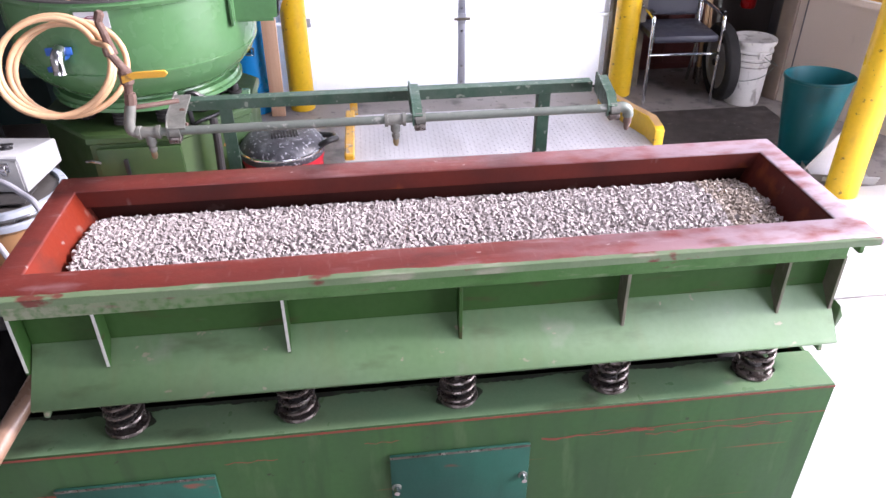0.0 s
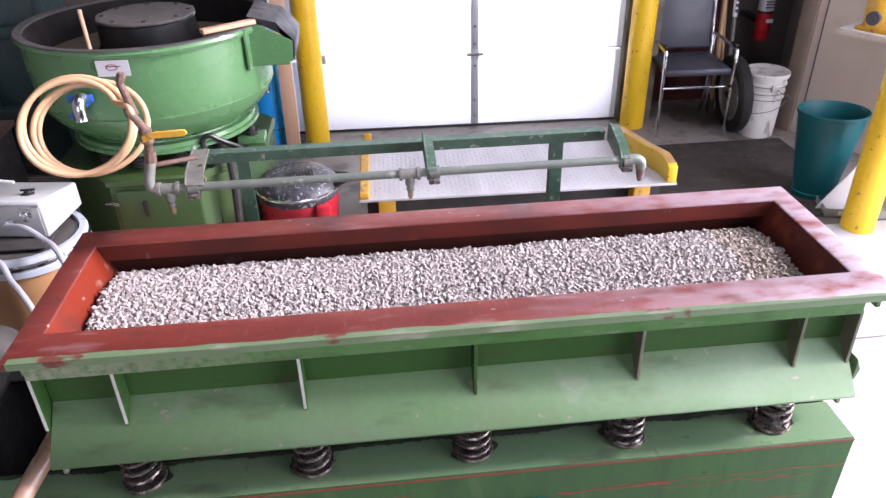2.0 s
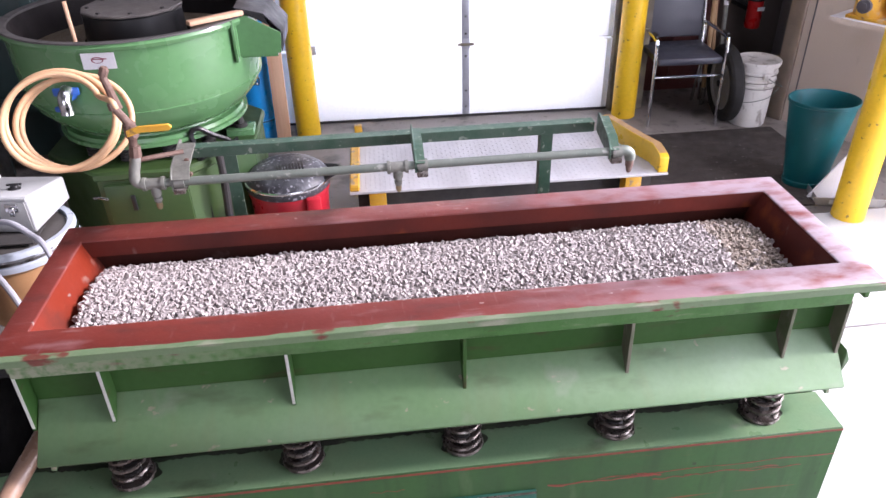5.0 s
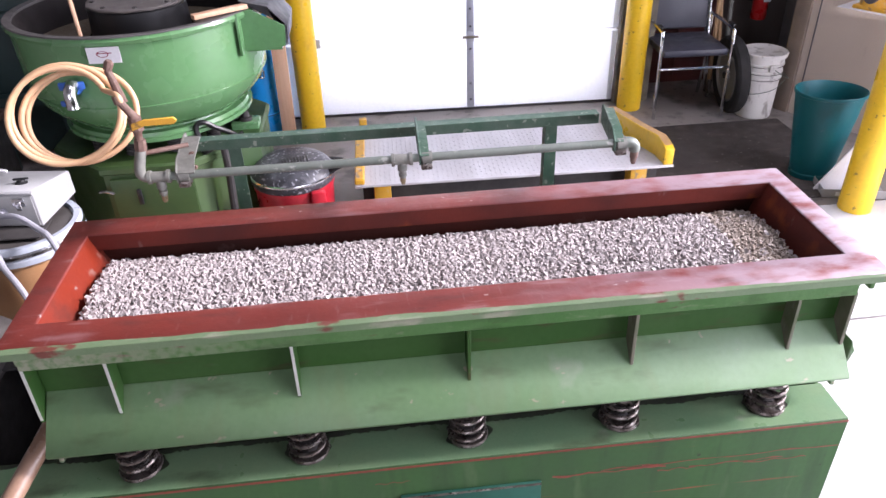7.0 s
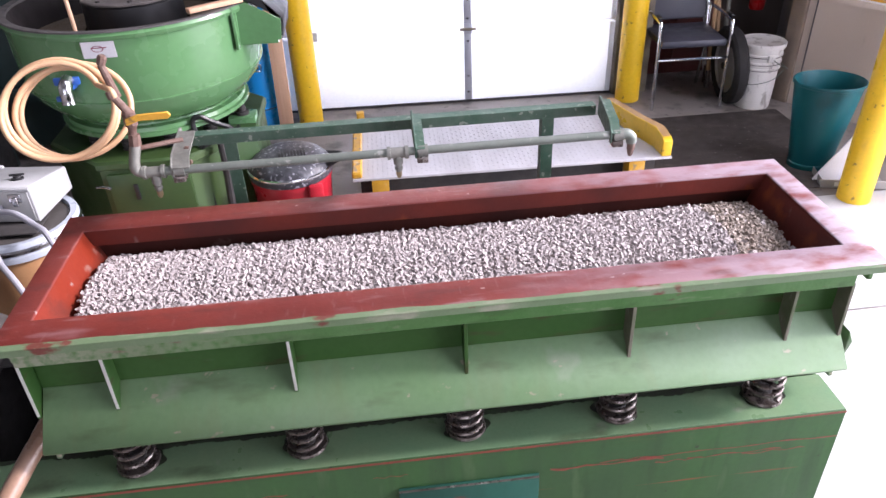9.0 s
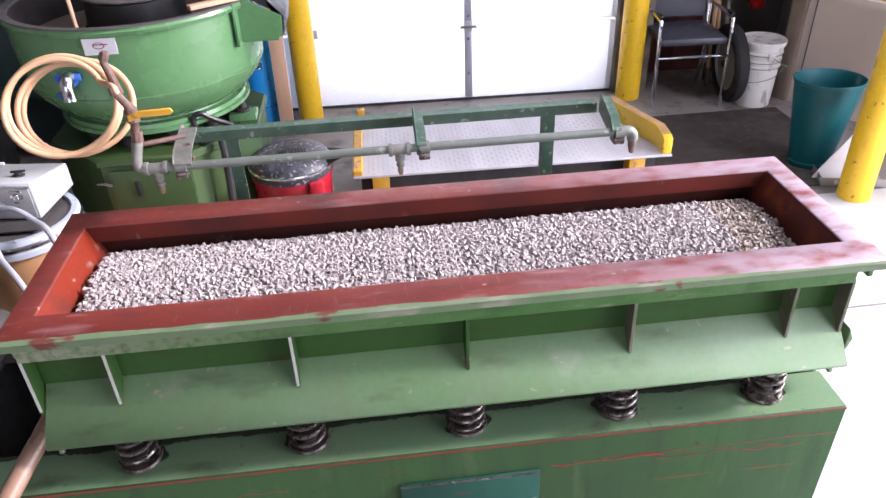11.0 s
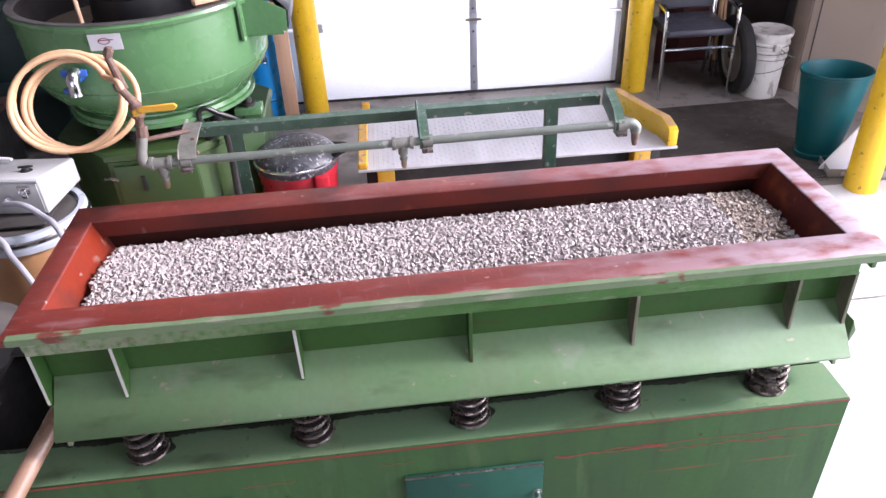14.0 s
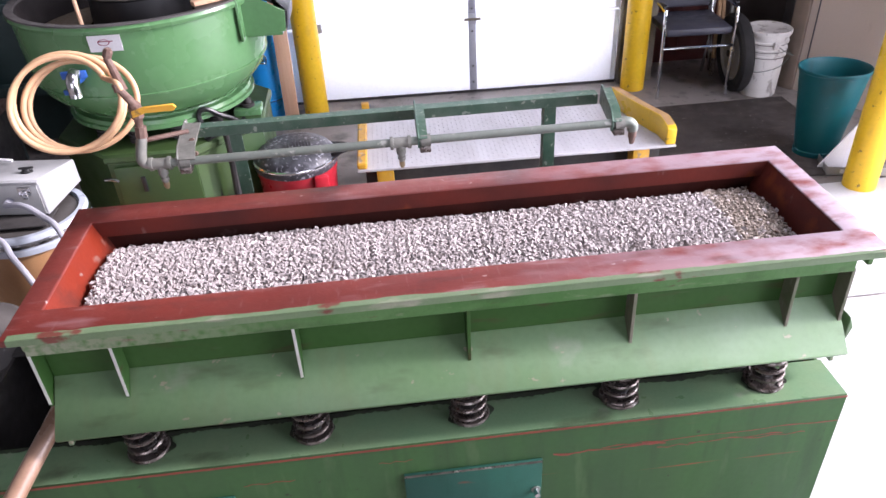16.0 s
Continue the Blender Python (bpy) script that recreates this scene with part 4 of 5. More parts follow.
# ---- round bowl machine behind ----
def bowl_machine():
    b = thing("bowl_machine", "round green vibratory finishing bowl on a sprung green base", "machine", (-0.872, 3.69, 0))
    R, zt = 0.503, 1.112
    shell = [(R + 0.012, zt), (R + 0.018, zt - 0.012), (R + 0.012, zt - 0.026), (R, zt - 0.030), (R - 0.003, 0.90), (R - 0.010, 0.845), (R - 0.035, 0.785), (R - 0.080, 0.735), (R - 0.125, 0.703), (R - 0.165, 0.690), (0.28, 0.686), (0.0, 0.686)]
    bowl = part("bowl", lathe(shell, 72), GREEN_BOWL, b, "glossy green bowl shell")
    part("seam", lathe([(R - 0.0125, 0.838), (R - 0.0085, 0.836), (R - 0.012, 0.826), (R - 0.0165, 0.828)], 72, closed=True), GREEN_BOWL, bowl, "weld seam round the shell")
    part("rim", lathe([(R - 0.02, zt - 0.02), (R - 0.02, zt + 0.004), (R + 0.012, zt + 0.006), (R + 0.016, zt + 0.001), (R + 0.011, zt - 0.001)], 72), RIM_DULL, bowl, "dusty rubber rim")
    part("liner", lathe([(R - 0.019, zt + 0.003), (R - 0.035, 0.98), (R - 0.09, 0.90), (0.34, 0.88), (0.25, 0.90), (0.22, 1.0)], 72), BOWL_LINER, bowl, "dark rubber lining")
    part("media", lathe([(R - 0.04, 0.985), (0.36, 1.0), (0.21, 0.985)], 60), MEDIA_BROWN, bowl, "brown media in the bowl")
    cap = part("centre_cap", lathe([(0.212, 0.93), (0.208, 1.04), (0.203, 1.116), (0.196, 1.124), (0.0, 1.128)], 12), BLACK, b, "black faceted centre cap", True)
    part("cap_lid", lathe([(0.207, 1.1245), (0.208, 1.131), (0.203, 1.135), (0.0, 1.137)], 12), CAP_AND_SHADE, cap, "dusty grey cap lid")
    for k in range(8):
        a = k * math.pi / 4 + 0.2
        part("bolt", lathe([(0.009, 0), (0.009, 0.006), (0, 0.007)], 6, (0.175 * math.cos(a), 0.175 * math.sin(a), 1.1345)), BLACK_DULL, cap)
    # flange, springs, base
    part("flange", lathe([(0.335, 0.700), (0.352, 0.700), (0.356, 0.686), (0.385, 0.684), (0.389, 0.668), (0.402, 0.666), (0.402, 0.650), (0.37, 0.648), (0.37, 0.638), (0.0, 0.638)], 64), GREEN_BOWL, b, "green ring flange")
    for k in range(12):
        a = 2 * math.pi * k / 12 - 0.2
        x, y = 0.335 * math.cos(a), 0.335 * math.sin(a)
        prof = [(0.0, 0.575)]
        for q in range(4):
            z = 0.576 + q * 0.0155
            prof += [(0.022, z), (0.031, z + 0.004), (0.031, z + 0.009), (0.022, z + 0.0135)]
        part("rubber_spring", lathe(prof + [(0, 0.640)], 14, (x, y, 0)), BLACK_DULL, b, "black ribbed rubber spring")
    base = part("base", lathe([(0.0, 0.572), (0.475, 0.572), (0.485, 0.562), (0.485, 0.54), (0.47, 0.53), (0.47, 0.03), (0.48, 0.0)], 8), GREEN_DARK, b, "dark green octagonal base", True)
    base.matrix_basis = pose(0, 0, 0, 0, 0, 22.5)
    d = part("base_door", box(-0.155, -0.452, 0.10, 0.18, -0.440, 0.515, 0.003), GREEN_DARK, b, "green access door")
    part("latch", box(-0.055, -0.464, 0.40, -0.037, -0.452, 0.47, 0.003), BLACK, d, "black latch")
    part("latch", moved(tube([(-0.20, -0.46, 0.47), (-0.17, -0.475, 0.478), (-0.145, -0.462, 0.462)], 0.006, 8), Matrix()), CHROME, b, "chrome catch")
    part("warning_sticker", prism([(-0.026, 0), (0.026, 0), (0.0, 0.045)], 0.0015, "y", 0.0), ORANGE, b, "orange triangular sticker").matrix_basis = pose(0.353, -0.326, 0.455, 0, 0, 45)
    # sign with a plain drawn emblem
    a = math.radians(-91.7)
    sign = part("sign", box(-0.060, -0.0022, -0.030, 0.060, 0.0, 0.030), PAPER, bowl, "small white sign with a maroon emblem")
    sign.matrix_basis = pose((R + 0.004) * math.cos(a) , (R + 0.004) * math.sin(a), 1.051, 0, 0, -1.7)
    em = part("emblem", moved(lathe([(0.018, -0.0004), (0.022, -0.0004), (0.022, 0.0004), (0.018, 0.0004)], 24, closed=True), pose(-0.004, -0.003, 0.004, 90) @ Matrix.Diagonal((1.0, 0.55, 1, 1))), INK_RED, sign)
    part("emblem_bar", box(-0.026, -0.0036, 0.006, 0.030, -0.0024, 0.0095), INK_RED, sign)
    # drain valve on the shell
    dv = part("drain_valve", moved(tube([(0, 0.03, 0), (0, -0.045, 0)], 0.024, 14), pose(-0.155, -0.468, 0.925, 0, 0, -16)), BLUE_VALVE, b, "blue plastic drain valve")
    part("spout", moved(tube(smooth_line([(-0.160, -0.497, 0.945), (-0.164, -0.535, 0.925), (-0.164, -0.540, 0.868)]), [0.025] * 12 + [0.027], 12), Matrix()), CHROME, dv, "bright spout")
    part("valve_wing", box(-0.213, -0.507, 0.925, -0.118, -0.492, 0.955, 0.005), BLUE_VALVE, dv)
    part("valve_wing", box(-0.223, -0.507, 0.863, -0.160, -0.492, 0.884, 0.005), BLUE_VALVE, dv)
    # outlet chute with its gate flange
    ch = part("chute_side", prism([(0.443, 1.110), (0.493, 1.116), (0.623, 1.045), (0.616, 0.962), (0.448, 0.952)], 0.008, "y", -0.222, 0.001), GREEN_BOWL, b, "green chute cheek plate")
    part("chute_flange", box(0.436, -0.275, 0.945, 0.448, -0.206, 1.114, 0.002), GREEN_BOWL, ch)
    part("chute_lip", prism([(0.448, 1.150), (0.562, 1.122), (0.632, 1.04), (0.622, 0.965), (0.618, 0.962), (0.624, 1.047), (0.496, 1.120)], 0.30, "y", -0.212, 0.002), BLACK, ch, "black rubber chute lip")
    part("chute_floor", box(0.40, -0.212, 0.945, 0.60, 0.10, 0.96), GREEN_BOWL, ch)
    # lifting lugs on the base corners
    for x, y in ((0.365, -0.09),):
        lg = part("corner_bracket", box(x - 0.05, y - 0.05, 0.50, x + 0.07, y + 0.05, 0.60, 0.004), GREEN_BOWL, b)
        part("lug_bolt", lathe([(0, 0.0), (0.03, 0), (0.03, 0.014), (0.018, 0.016), (0.018, 0.034), (0.012, 0.044), (0, 0.046)], 14, (x + 0.01, y, 0.60)), BLACK_DULL, lg, "dark bolt and washer")


def bowl_extras():
    stick = solo("wood_stick", tube([(-1.038, 3.42, 0.98), (-1.050, 3.45, 1.21)], 0.0085, 8), PINE, "thin bare wooden stick standing in the bowl", "stick")
    solo("pine_board", box(-0.115, -0.018, -0.009, 0.115, 0.018, 0.009, 0.003, None, None), PINE, "short pine board lying on the bowl's rim", "board").matrix_basis = pose(-0.487, 3.415, 1.129, 0, 0, 36)
    cab = thing("black_cable", "black cable looped on the base of the bowl machine", "cable", (-0.66, 3.55, 0.60))
    part("loop", tube(smooth_line([(0.02, -0.23, -0.32), (0.015, -0.22, -0.02), (0.0, -0.20, 0.075), (0.03, -0.19, 0.095), (0.075, -0.17, 0.06), (0.135, -0.13, 0.01), (0.14, -0.11, -0.02)]), 0.011, 8), BLACK, cab)
    part("drop", tube(smooth_line([(0.105, -0.235, 0.0), (0.11, -0.25, -0.10), (0.10, -0.25, -0.35), (0.11, -0.25, -0.59)]), 0.017, 10), BLACK_DULL, cab, "thick dusty black lead")
    part("plug_lead", tube(smooth_line([(0.02, -0.235, -0.03), (0.05, -0.24, -0.01), (0.12, -0.19, 0.0), (0.18, -0.16, 0.03)]), 0.008, 8), BLACK, cab)
    cyl = thing("gas_cylinder", "tall blue painted gas cylinder standing beside the bowl", "cylinder", (-0.60, 4.90, 0))
    part("body", lathe([(0, 0.0), (0.095, 0.0), (0.10, 0.02), (0.10, 0.13), (0.104, 0.134), (0.104, 0.144), (0.10, 0.148), (0.10, 0.80), (0.085, 0.87), (0.05, 0.90), (0.03, 0.91), (0.0, 0.91)], 32), BLUE, cyl)
    part("seam", lathe([(0.1005, 0.136), (0.106, 0.1375), (0.106, 0.1415), (0.1005, 0.143)], 32), BLACK, cyl)
    hd = part("carry_grip", tube([(-0.03, -0.098, 0.475), (-0.02, -0.150, 0.490), (0.045, -0.150, 0.440), (0.035, -0.098, 0.385), (-0.01, -0.10, 0.39)], 0.007, 8), CHROME, cyl, "bright wire grip")
    part("buckle", box(-0.03, -0.125, 0.405, 0.025, -0.098, 0.465, 0.004), BLACK, cyl, "black buckle")
    solo("timber_plank", box(-0.042, -0.018, 0.0, 0.042, 0.018, 1.9, 0.003), PINE, "bare pine plank standing upright by the bollard", "plank").matrix_basis = pose(-0.46, 4.785, 0.0, 1, 1.0, 0)


# ---- beside the bowl: drum with the control box, vacuum, barrel, pole ----
def drum_and_box():
    d = thing("fibre_drum", "brown fibreboard drum with a white-blue lid and steel ring", "drum", (-1.28, 2.95, 0))
    r, h = 0.215, 0.492
    part("body", lathe([(0, 0.0), (r - 0.006, 0.0), (r - 0.006, h - 0.06), (0, h - 0.06)], 40), CARDBOARD, d, "brown fibreboard wall")
    part("base_ring", lathe([(r - 0.005, 0.0), (r + 0.002, 0.0), (r + 0.003, 0.03), (r - 0.005, 0.034)], 40), LID_WHITE, d)
    lid = part("lid", lathe([(0.0, h - 0.006), (r - 0.03, h - 0.006), (r - 0.026, h + 0.012), (r - 0.004, h + 0.013), (r + 0.002, h), (r + 0.001, h - 0.03), (r + 0.006, h - 0.034), (r + 0.006, h - 0.056), (r - 0.004, h - 0.060)], 40), LID_WHITE, d, "white-blue lid")
    part("clamp_ring", lathe([(r + 0.0025, h - 0.006), (r + 0.008, h - 0.012), (r + 0.008, h - 0.024), (r + 0.0025, h - 0.030)], 40), CHROME, lid, "bright clamp ring")
    part("lid_face", lathe([(0.0, h + 0.0005), (r - 0.034, h + 0.0005), (r - 0.032, h - 0.004)], 40), TANK, lid, "dark dusty lid face")
    part("rubber_strip", box(-0.20, -0.13, h + 0.0132, 0.12, 0.0, h + 0.020, 0.002), BLACK_DULL, lid, "black strip under the box")
    # enclosure with a sloping lid
    b = thing("control_box", "light grey metal control box with a dark knob and catch", "control box", (-1.153, 3.024, 0.514), -7.8)
    body = part("body", prism([(-0.130, 0.0), (-0.130, 0.140), (-0.124, 0.146), (0.130, 0.100), (0.136, 0.094), (0.136, 0.0)], 0.36, "x", -0.36, 0.003), GREY_BOX, b)
    part("front_plate", box(-0.352, -0.1335, 0.006, -0.008, -0.1305, 0.126, 0.001), GREY_FRONT, body, "mid grey front plate")
    part("lid_lip", box(-0.362, -0.136, 0.129, 0.002, -0.1305, 0.141, 0.002), GREY_BOX, body)
    seat = pose(-0.09, -0.035, 0.1305, -10.3)
    k = part("knob", moved(lathe([(0, 0), (0.022, 0), (0.022, 0.005), (0.015, 0.006), (0.014, 0.014), (0, 0.015)], 18), seat), BLACK, b, "dark selector knob")
    part("knob_grip", moved(box(-0.026, -0.006, 0.013, 0.026, 0.006, 0.021, 0.003), seat @ pose(0, 0, 0, 0, 0, 15)), BLACK, k)
    c = part("catch", box(-0.080, -0.142, 0.088, -0.032, -0.1337, 0.122, 0.003), CHROME, b, "bright toggle catch")
    part("catch_tongue", box(-0.066, -0.148, 0.074, -0.046, -0.1422, 0.110, 0.003), CHROME, c)
    part("gland", tube([(-0.127, -0.160, 0.062), (-0.127, -0.131, 0.062)], 0.015, 10), CABLE_GREY, b, "grey cable gland")
    cable = thing("grey_cable", "grey cable drooping from the control box behind the tub", "cable", (-1.33, 2.75, 0.0))
    off = Matrix.Translation((1.33, -2.75, 0.0))
    part("lead", moved(tube(smooth_line([(-1.300, 2.880, 0.576), (-1.279, 2.840, 0.594), (-1.200, 2.800, 0.609), (-1.128, 2.760, 0.580), (-1.062, 2.700, 0.553), (-1.00, 2.62, 0.40), (-0.96, 2.52, 0.18), (-0.94, 2.47, 0.011)]), 0.011, 10), off), CABLE_GREY, cable)
    part("lead", moved(tube(smooth_line([(-1.36, 2.73, 0.56), (-1.256, 2.68, 0.543), (-1.208, 2.62, 0.507), (-1.143, 2.55, 0.470), (-1.05, 2.46, 0.33), (-0.98, 2.43, 0.15), (-0.96, 2.42, 0.012)]), 0.011, 10), off), CABLE_GREY, cable)


def low_left_things():
    t = thing("dark_barrel", "dark grey dusty barrel standing beside the tub", "barrel", (-1.22, 2.15, 0))
    part("body", lathe([(0, 0), (0.23, 0), (0.245, 0.02), (0.245, 0.18), (0.25, 0.19), (0.25, 0.21), (0.245, 0.22), (0.245, 0.42), (0.23, 0.50), (0.16, 0.56), (0, 0.575)], 40), TANK, t)
    part("bung", lathe([(0.03, 0), (0.03, 0.02), (0, 0.02)], 14, (0.05, -0.05, 0.563)), BLACK, t)
    p = thing("drain_pipe", "brown plastic pipe slanting past the tub's end, sheen in its colour", "pipe", (-0.75, 1.62, 0))
    off = Matrix.Translation((0.75, -1.62, 0))
    part("pipe", moved(tube([(-0.66, 1.75, 0.70), (-0.745, 1.53, 0.602), (-0.88, 1.17, 0.44), (-1.09, 0.62, 0.02)], 0.021, 14), off), PVC, p)
    part("hook", moved(tube(smooth_line([(-0.66, 1.75, 0.70), (-0.668, 1.752, 0.73), (-0.68, 1.75, 0.735)]), 0.006, 8), off), CHROME, p, "small bright hook")


def vacuum():
    v = thing("shop_vacuum", "red shop vacuum with a dusty black motor head", "vacuum cleaner", (-0.305, 3.46, 0), 8)
    part("tank", lathe([(0, 0.02), (0.15, 0.02), (0.165, 0.04), (0.178, 0.33), (0.184, 0.34), (0.184, 0.362), (0, 0.362)], 32), VAC_RED, v, "red plastic tank")
    part("latch", box(0.06, -0.20, 0.27, 0.125, -0.165, 0.37, 0.012), VAC_RED, v, "red latch")
    head = part("head", lathe([(0.186, 0.363), (0.190, 0.37), (0.188, 0.405), (0.178, 0.418), (0.170, 0.428), (0.150, 0.445), (0.12, 0.453), (0, 0.458)], 36), VAC_TOP, v, "dusty black motor head")
    part("trim_ring", lathe([(0.189, 0.392), (0.1935, 0.396), (0.1935, 0.402), (0.187, 0.406)], 36), CHROME, head)
    for k in range(9):
        part("vent_slot", box(-0.045 + 0.014 * k, -0.060, 0.440, -0.037 + 0.014 * k, 0.010, 0.4595, 0.002), BLACK, head)
    part("grip", tube(smooth_line([(0.15, -0.08, 0.40), (0.20, -0.09, 0.43), (0.24, -0.05, 0.42), (0.235, 0.03, 0.40), (0.17, 0.06, 0.40)]), 0.014, 10), BLACK, v, "black carrying grip")
    part("hose_port", tube([(-0.06, -0.18, 0.27), (-0.10, -0.23, 0.255)], 0.03, 14), BLACK, v)
    for x, y in ((0.11, 0.11), (-0.11, 0.11), (0.11, -0.11), (-0.11, -0.11)):
        part("caster", moved(lathe([(0, -0.012), (0.022, -0.012), (0.022, 0.012), (0, 0.012)], 12), pose(x, y, 0.022, 90)), BLACK, v)


def dock_plate():
    d = thing("dock_plate", "aluminium tread plate platform with yellow side curbs on yellow legs", "dock plate", (0.72, 3.745, 0), -1)
    x0, x1, y0, y1, z = -0.743, 0.743, -0.375, 0.165, 0.33
    p = part("plate", prism([(x0, y0), (x1, y0), (x1, y0 + 0.10), (x1 - 0.11, y1), (x0, y1)], 0.012, "z", z - 0.012, 0.002), ALUMINIUM, d, "scuffed aluminium tread plate")
    bm = bmesh.new()
    rng = random.Random(3)
    # raised tread lozenges
    nx, ny = 63, 21
    for i in range(nx):
        for j in range(ny):
            x = x0 + 0.05 + (x1 - x0 - 0.10) * i / (nx - 1)
            y = y0 + 0.015 + (y1 - y0 - 0.03) * j / (ny - 1)
            if x > x1 - 0.055 - max(0.0, y - y0 - 0.1) * 0.25:
                continue
            s = 1 if (i + j) % 2 else -1
            a, b = (0.0085, 0.0032)
            c, q = math.cos(0.8 * s), math.sin(0.8 * s)
            vs = [bm.verts.new((x + u * c - w * q, y + u * q + w * c, z + h)) for u, w, h in ((-a, 0, 0.0003), (0, -b, 0.0003), (a, 0, 0.0003), (0, b, 0.0003), (0, 0, 0.0024))]
            for k in range(4):
                bm.faces.new((vs[k], vs[(k + 1) % 4], vs[4]))
    tagged(part("tread", bm, ALUMINIUM, p, "raised tread lozenges", False), kind="stuff")
    part("curb", prism([(y0 + 0.005, z + 0.001), (y0 + 0.005, z + 0.030), (y1, z + 0.030), (y1, z + 0.001)], 0.045, "x", x0, 0.006), YELLOW_OLD, d, "yellow side curb")
    # bent side curb: straight at the front, then running inwards; its nose is cut low
    line = [(x1 - 0.004, y0 + 0.005, 0.078), (x1 - 0.004, y0 + 0.030, 0.090), (x1 - 0.008, y0 + 0.115, 0.104), (x1 - 0.060, y0 + 0.27, 0.100), (x1 - 0.122, y1 - 0.005, 0.088)]
    cb = bmesh.new()
    rows = [[cb.verts.new(q) for q in ((x - 0.045, y, z + 0.001), (x, y, z + 0.001), (x, y, z + h), (x - 0.045, y, z + h))] for x, y, h in line]
    for a, b in zip(rows, rows[1:]):
        for k in range(4):
            cb.faces.new((a[k], a[(k + 1) % 4], b[(k + 1) % 4], b[k]))
    cb.faces.new(rows[0][::-1])
    cb.faces.new(rows[-1])
    bmesh.ops.recalc_face_normals(cb, faces=cb.faces)
    bmesh.ops.bevel(cb, geom=[e for e in cb.edges if e.calc_face_angle(0) > 0.6], offset=0.004, segments=2, affect="EDGES", profile=0.5)
    curb = part("curb", cb, YELLOW, d, "bent yellow side curb with a low nose")
    tb = bmesh.new()
    strip = [[tb.verts.new(q) for q in ((x - 0.040, y, z + h + 0.0006), (x - 0.004, y, z + h + 0.0006), (x - 0.004, y, z + h + 0.0016), (x - 0.040, y, z + h + 0.0016))] for x, y, h in line[1:]]
    for a, b in zip(strip, strip[1:]):
        for k in range(4):
            tb.faces.new((a[k], a[(k + 1) % 4], b[(k + 1) % 4], b[k]))
    part("worn_top", tb, WORN_TAN, curb, "yellow worn to brown along the top")
    for x in (x0 + 0.085, 0.548):
        for y in (y0 + 0.02, y1 - 0.12):
            part("leg", box(x, y, 0.0, x + 0.078, y + 0.08, z - 0.0125, 0.004), YELLOW_OLD, d, "yellow steel leg")
    # added black sheet that stands in for the dark below the plate
    part("apron", box(x0 + 0.03, y0 + 0.12, 0.01, x1 - 0.03, y0 + 0.13, z - 0.0125), BLACK_DULL, d, "black sheet added for the dark under the platform")
    part("cross_beam", box(x0 + 0.06, y0 + 0.22, z - 0.07, x1 - 0.06, y0 + 0.28, z - 0.0125), BLACK_DULL, d)
    solo("stub_post", box(0.0, 4.10, 0.0, 0.04, 4.14, 0.355, 0.004), YELLOW_OLD, "short yellow post behind the platform", "post")


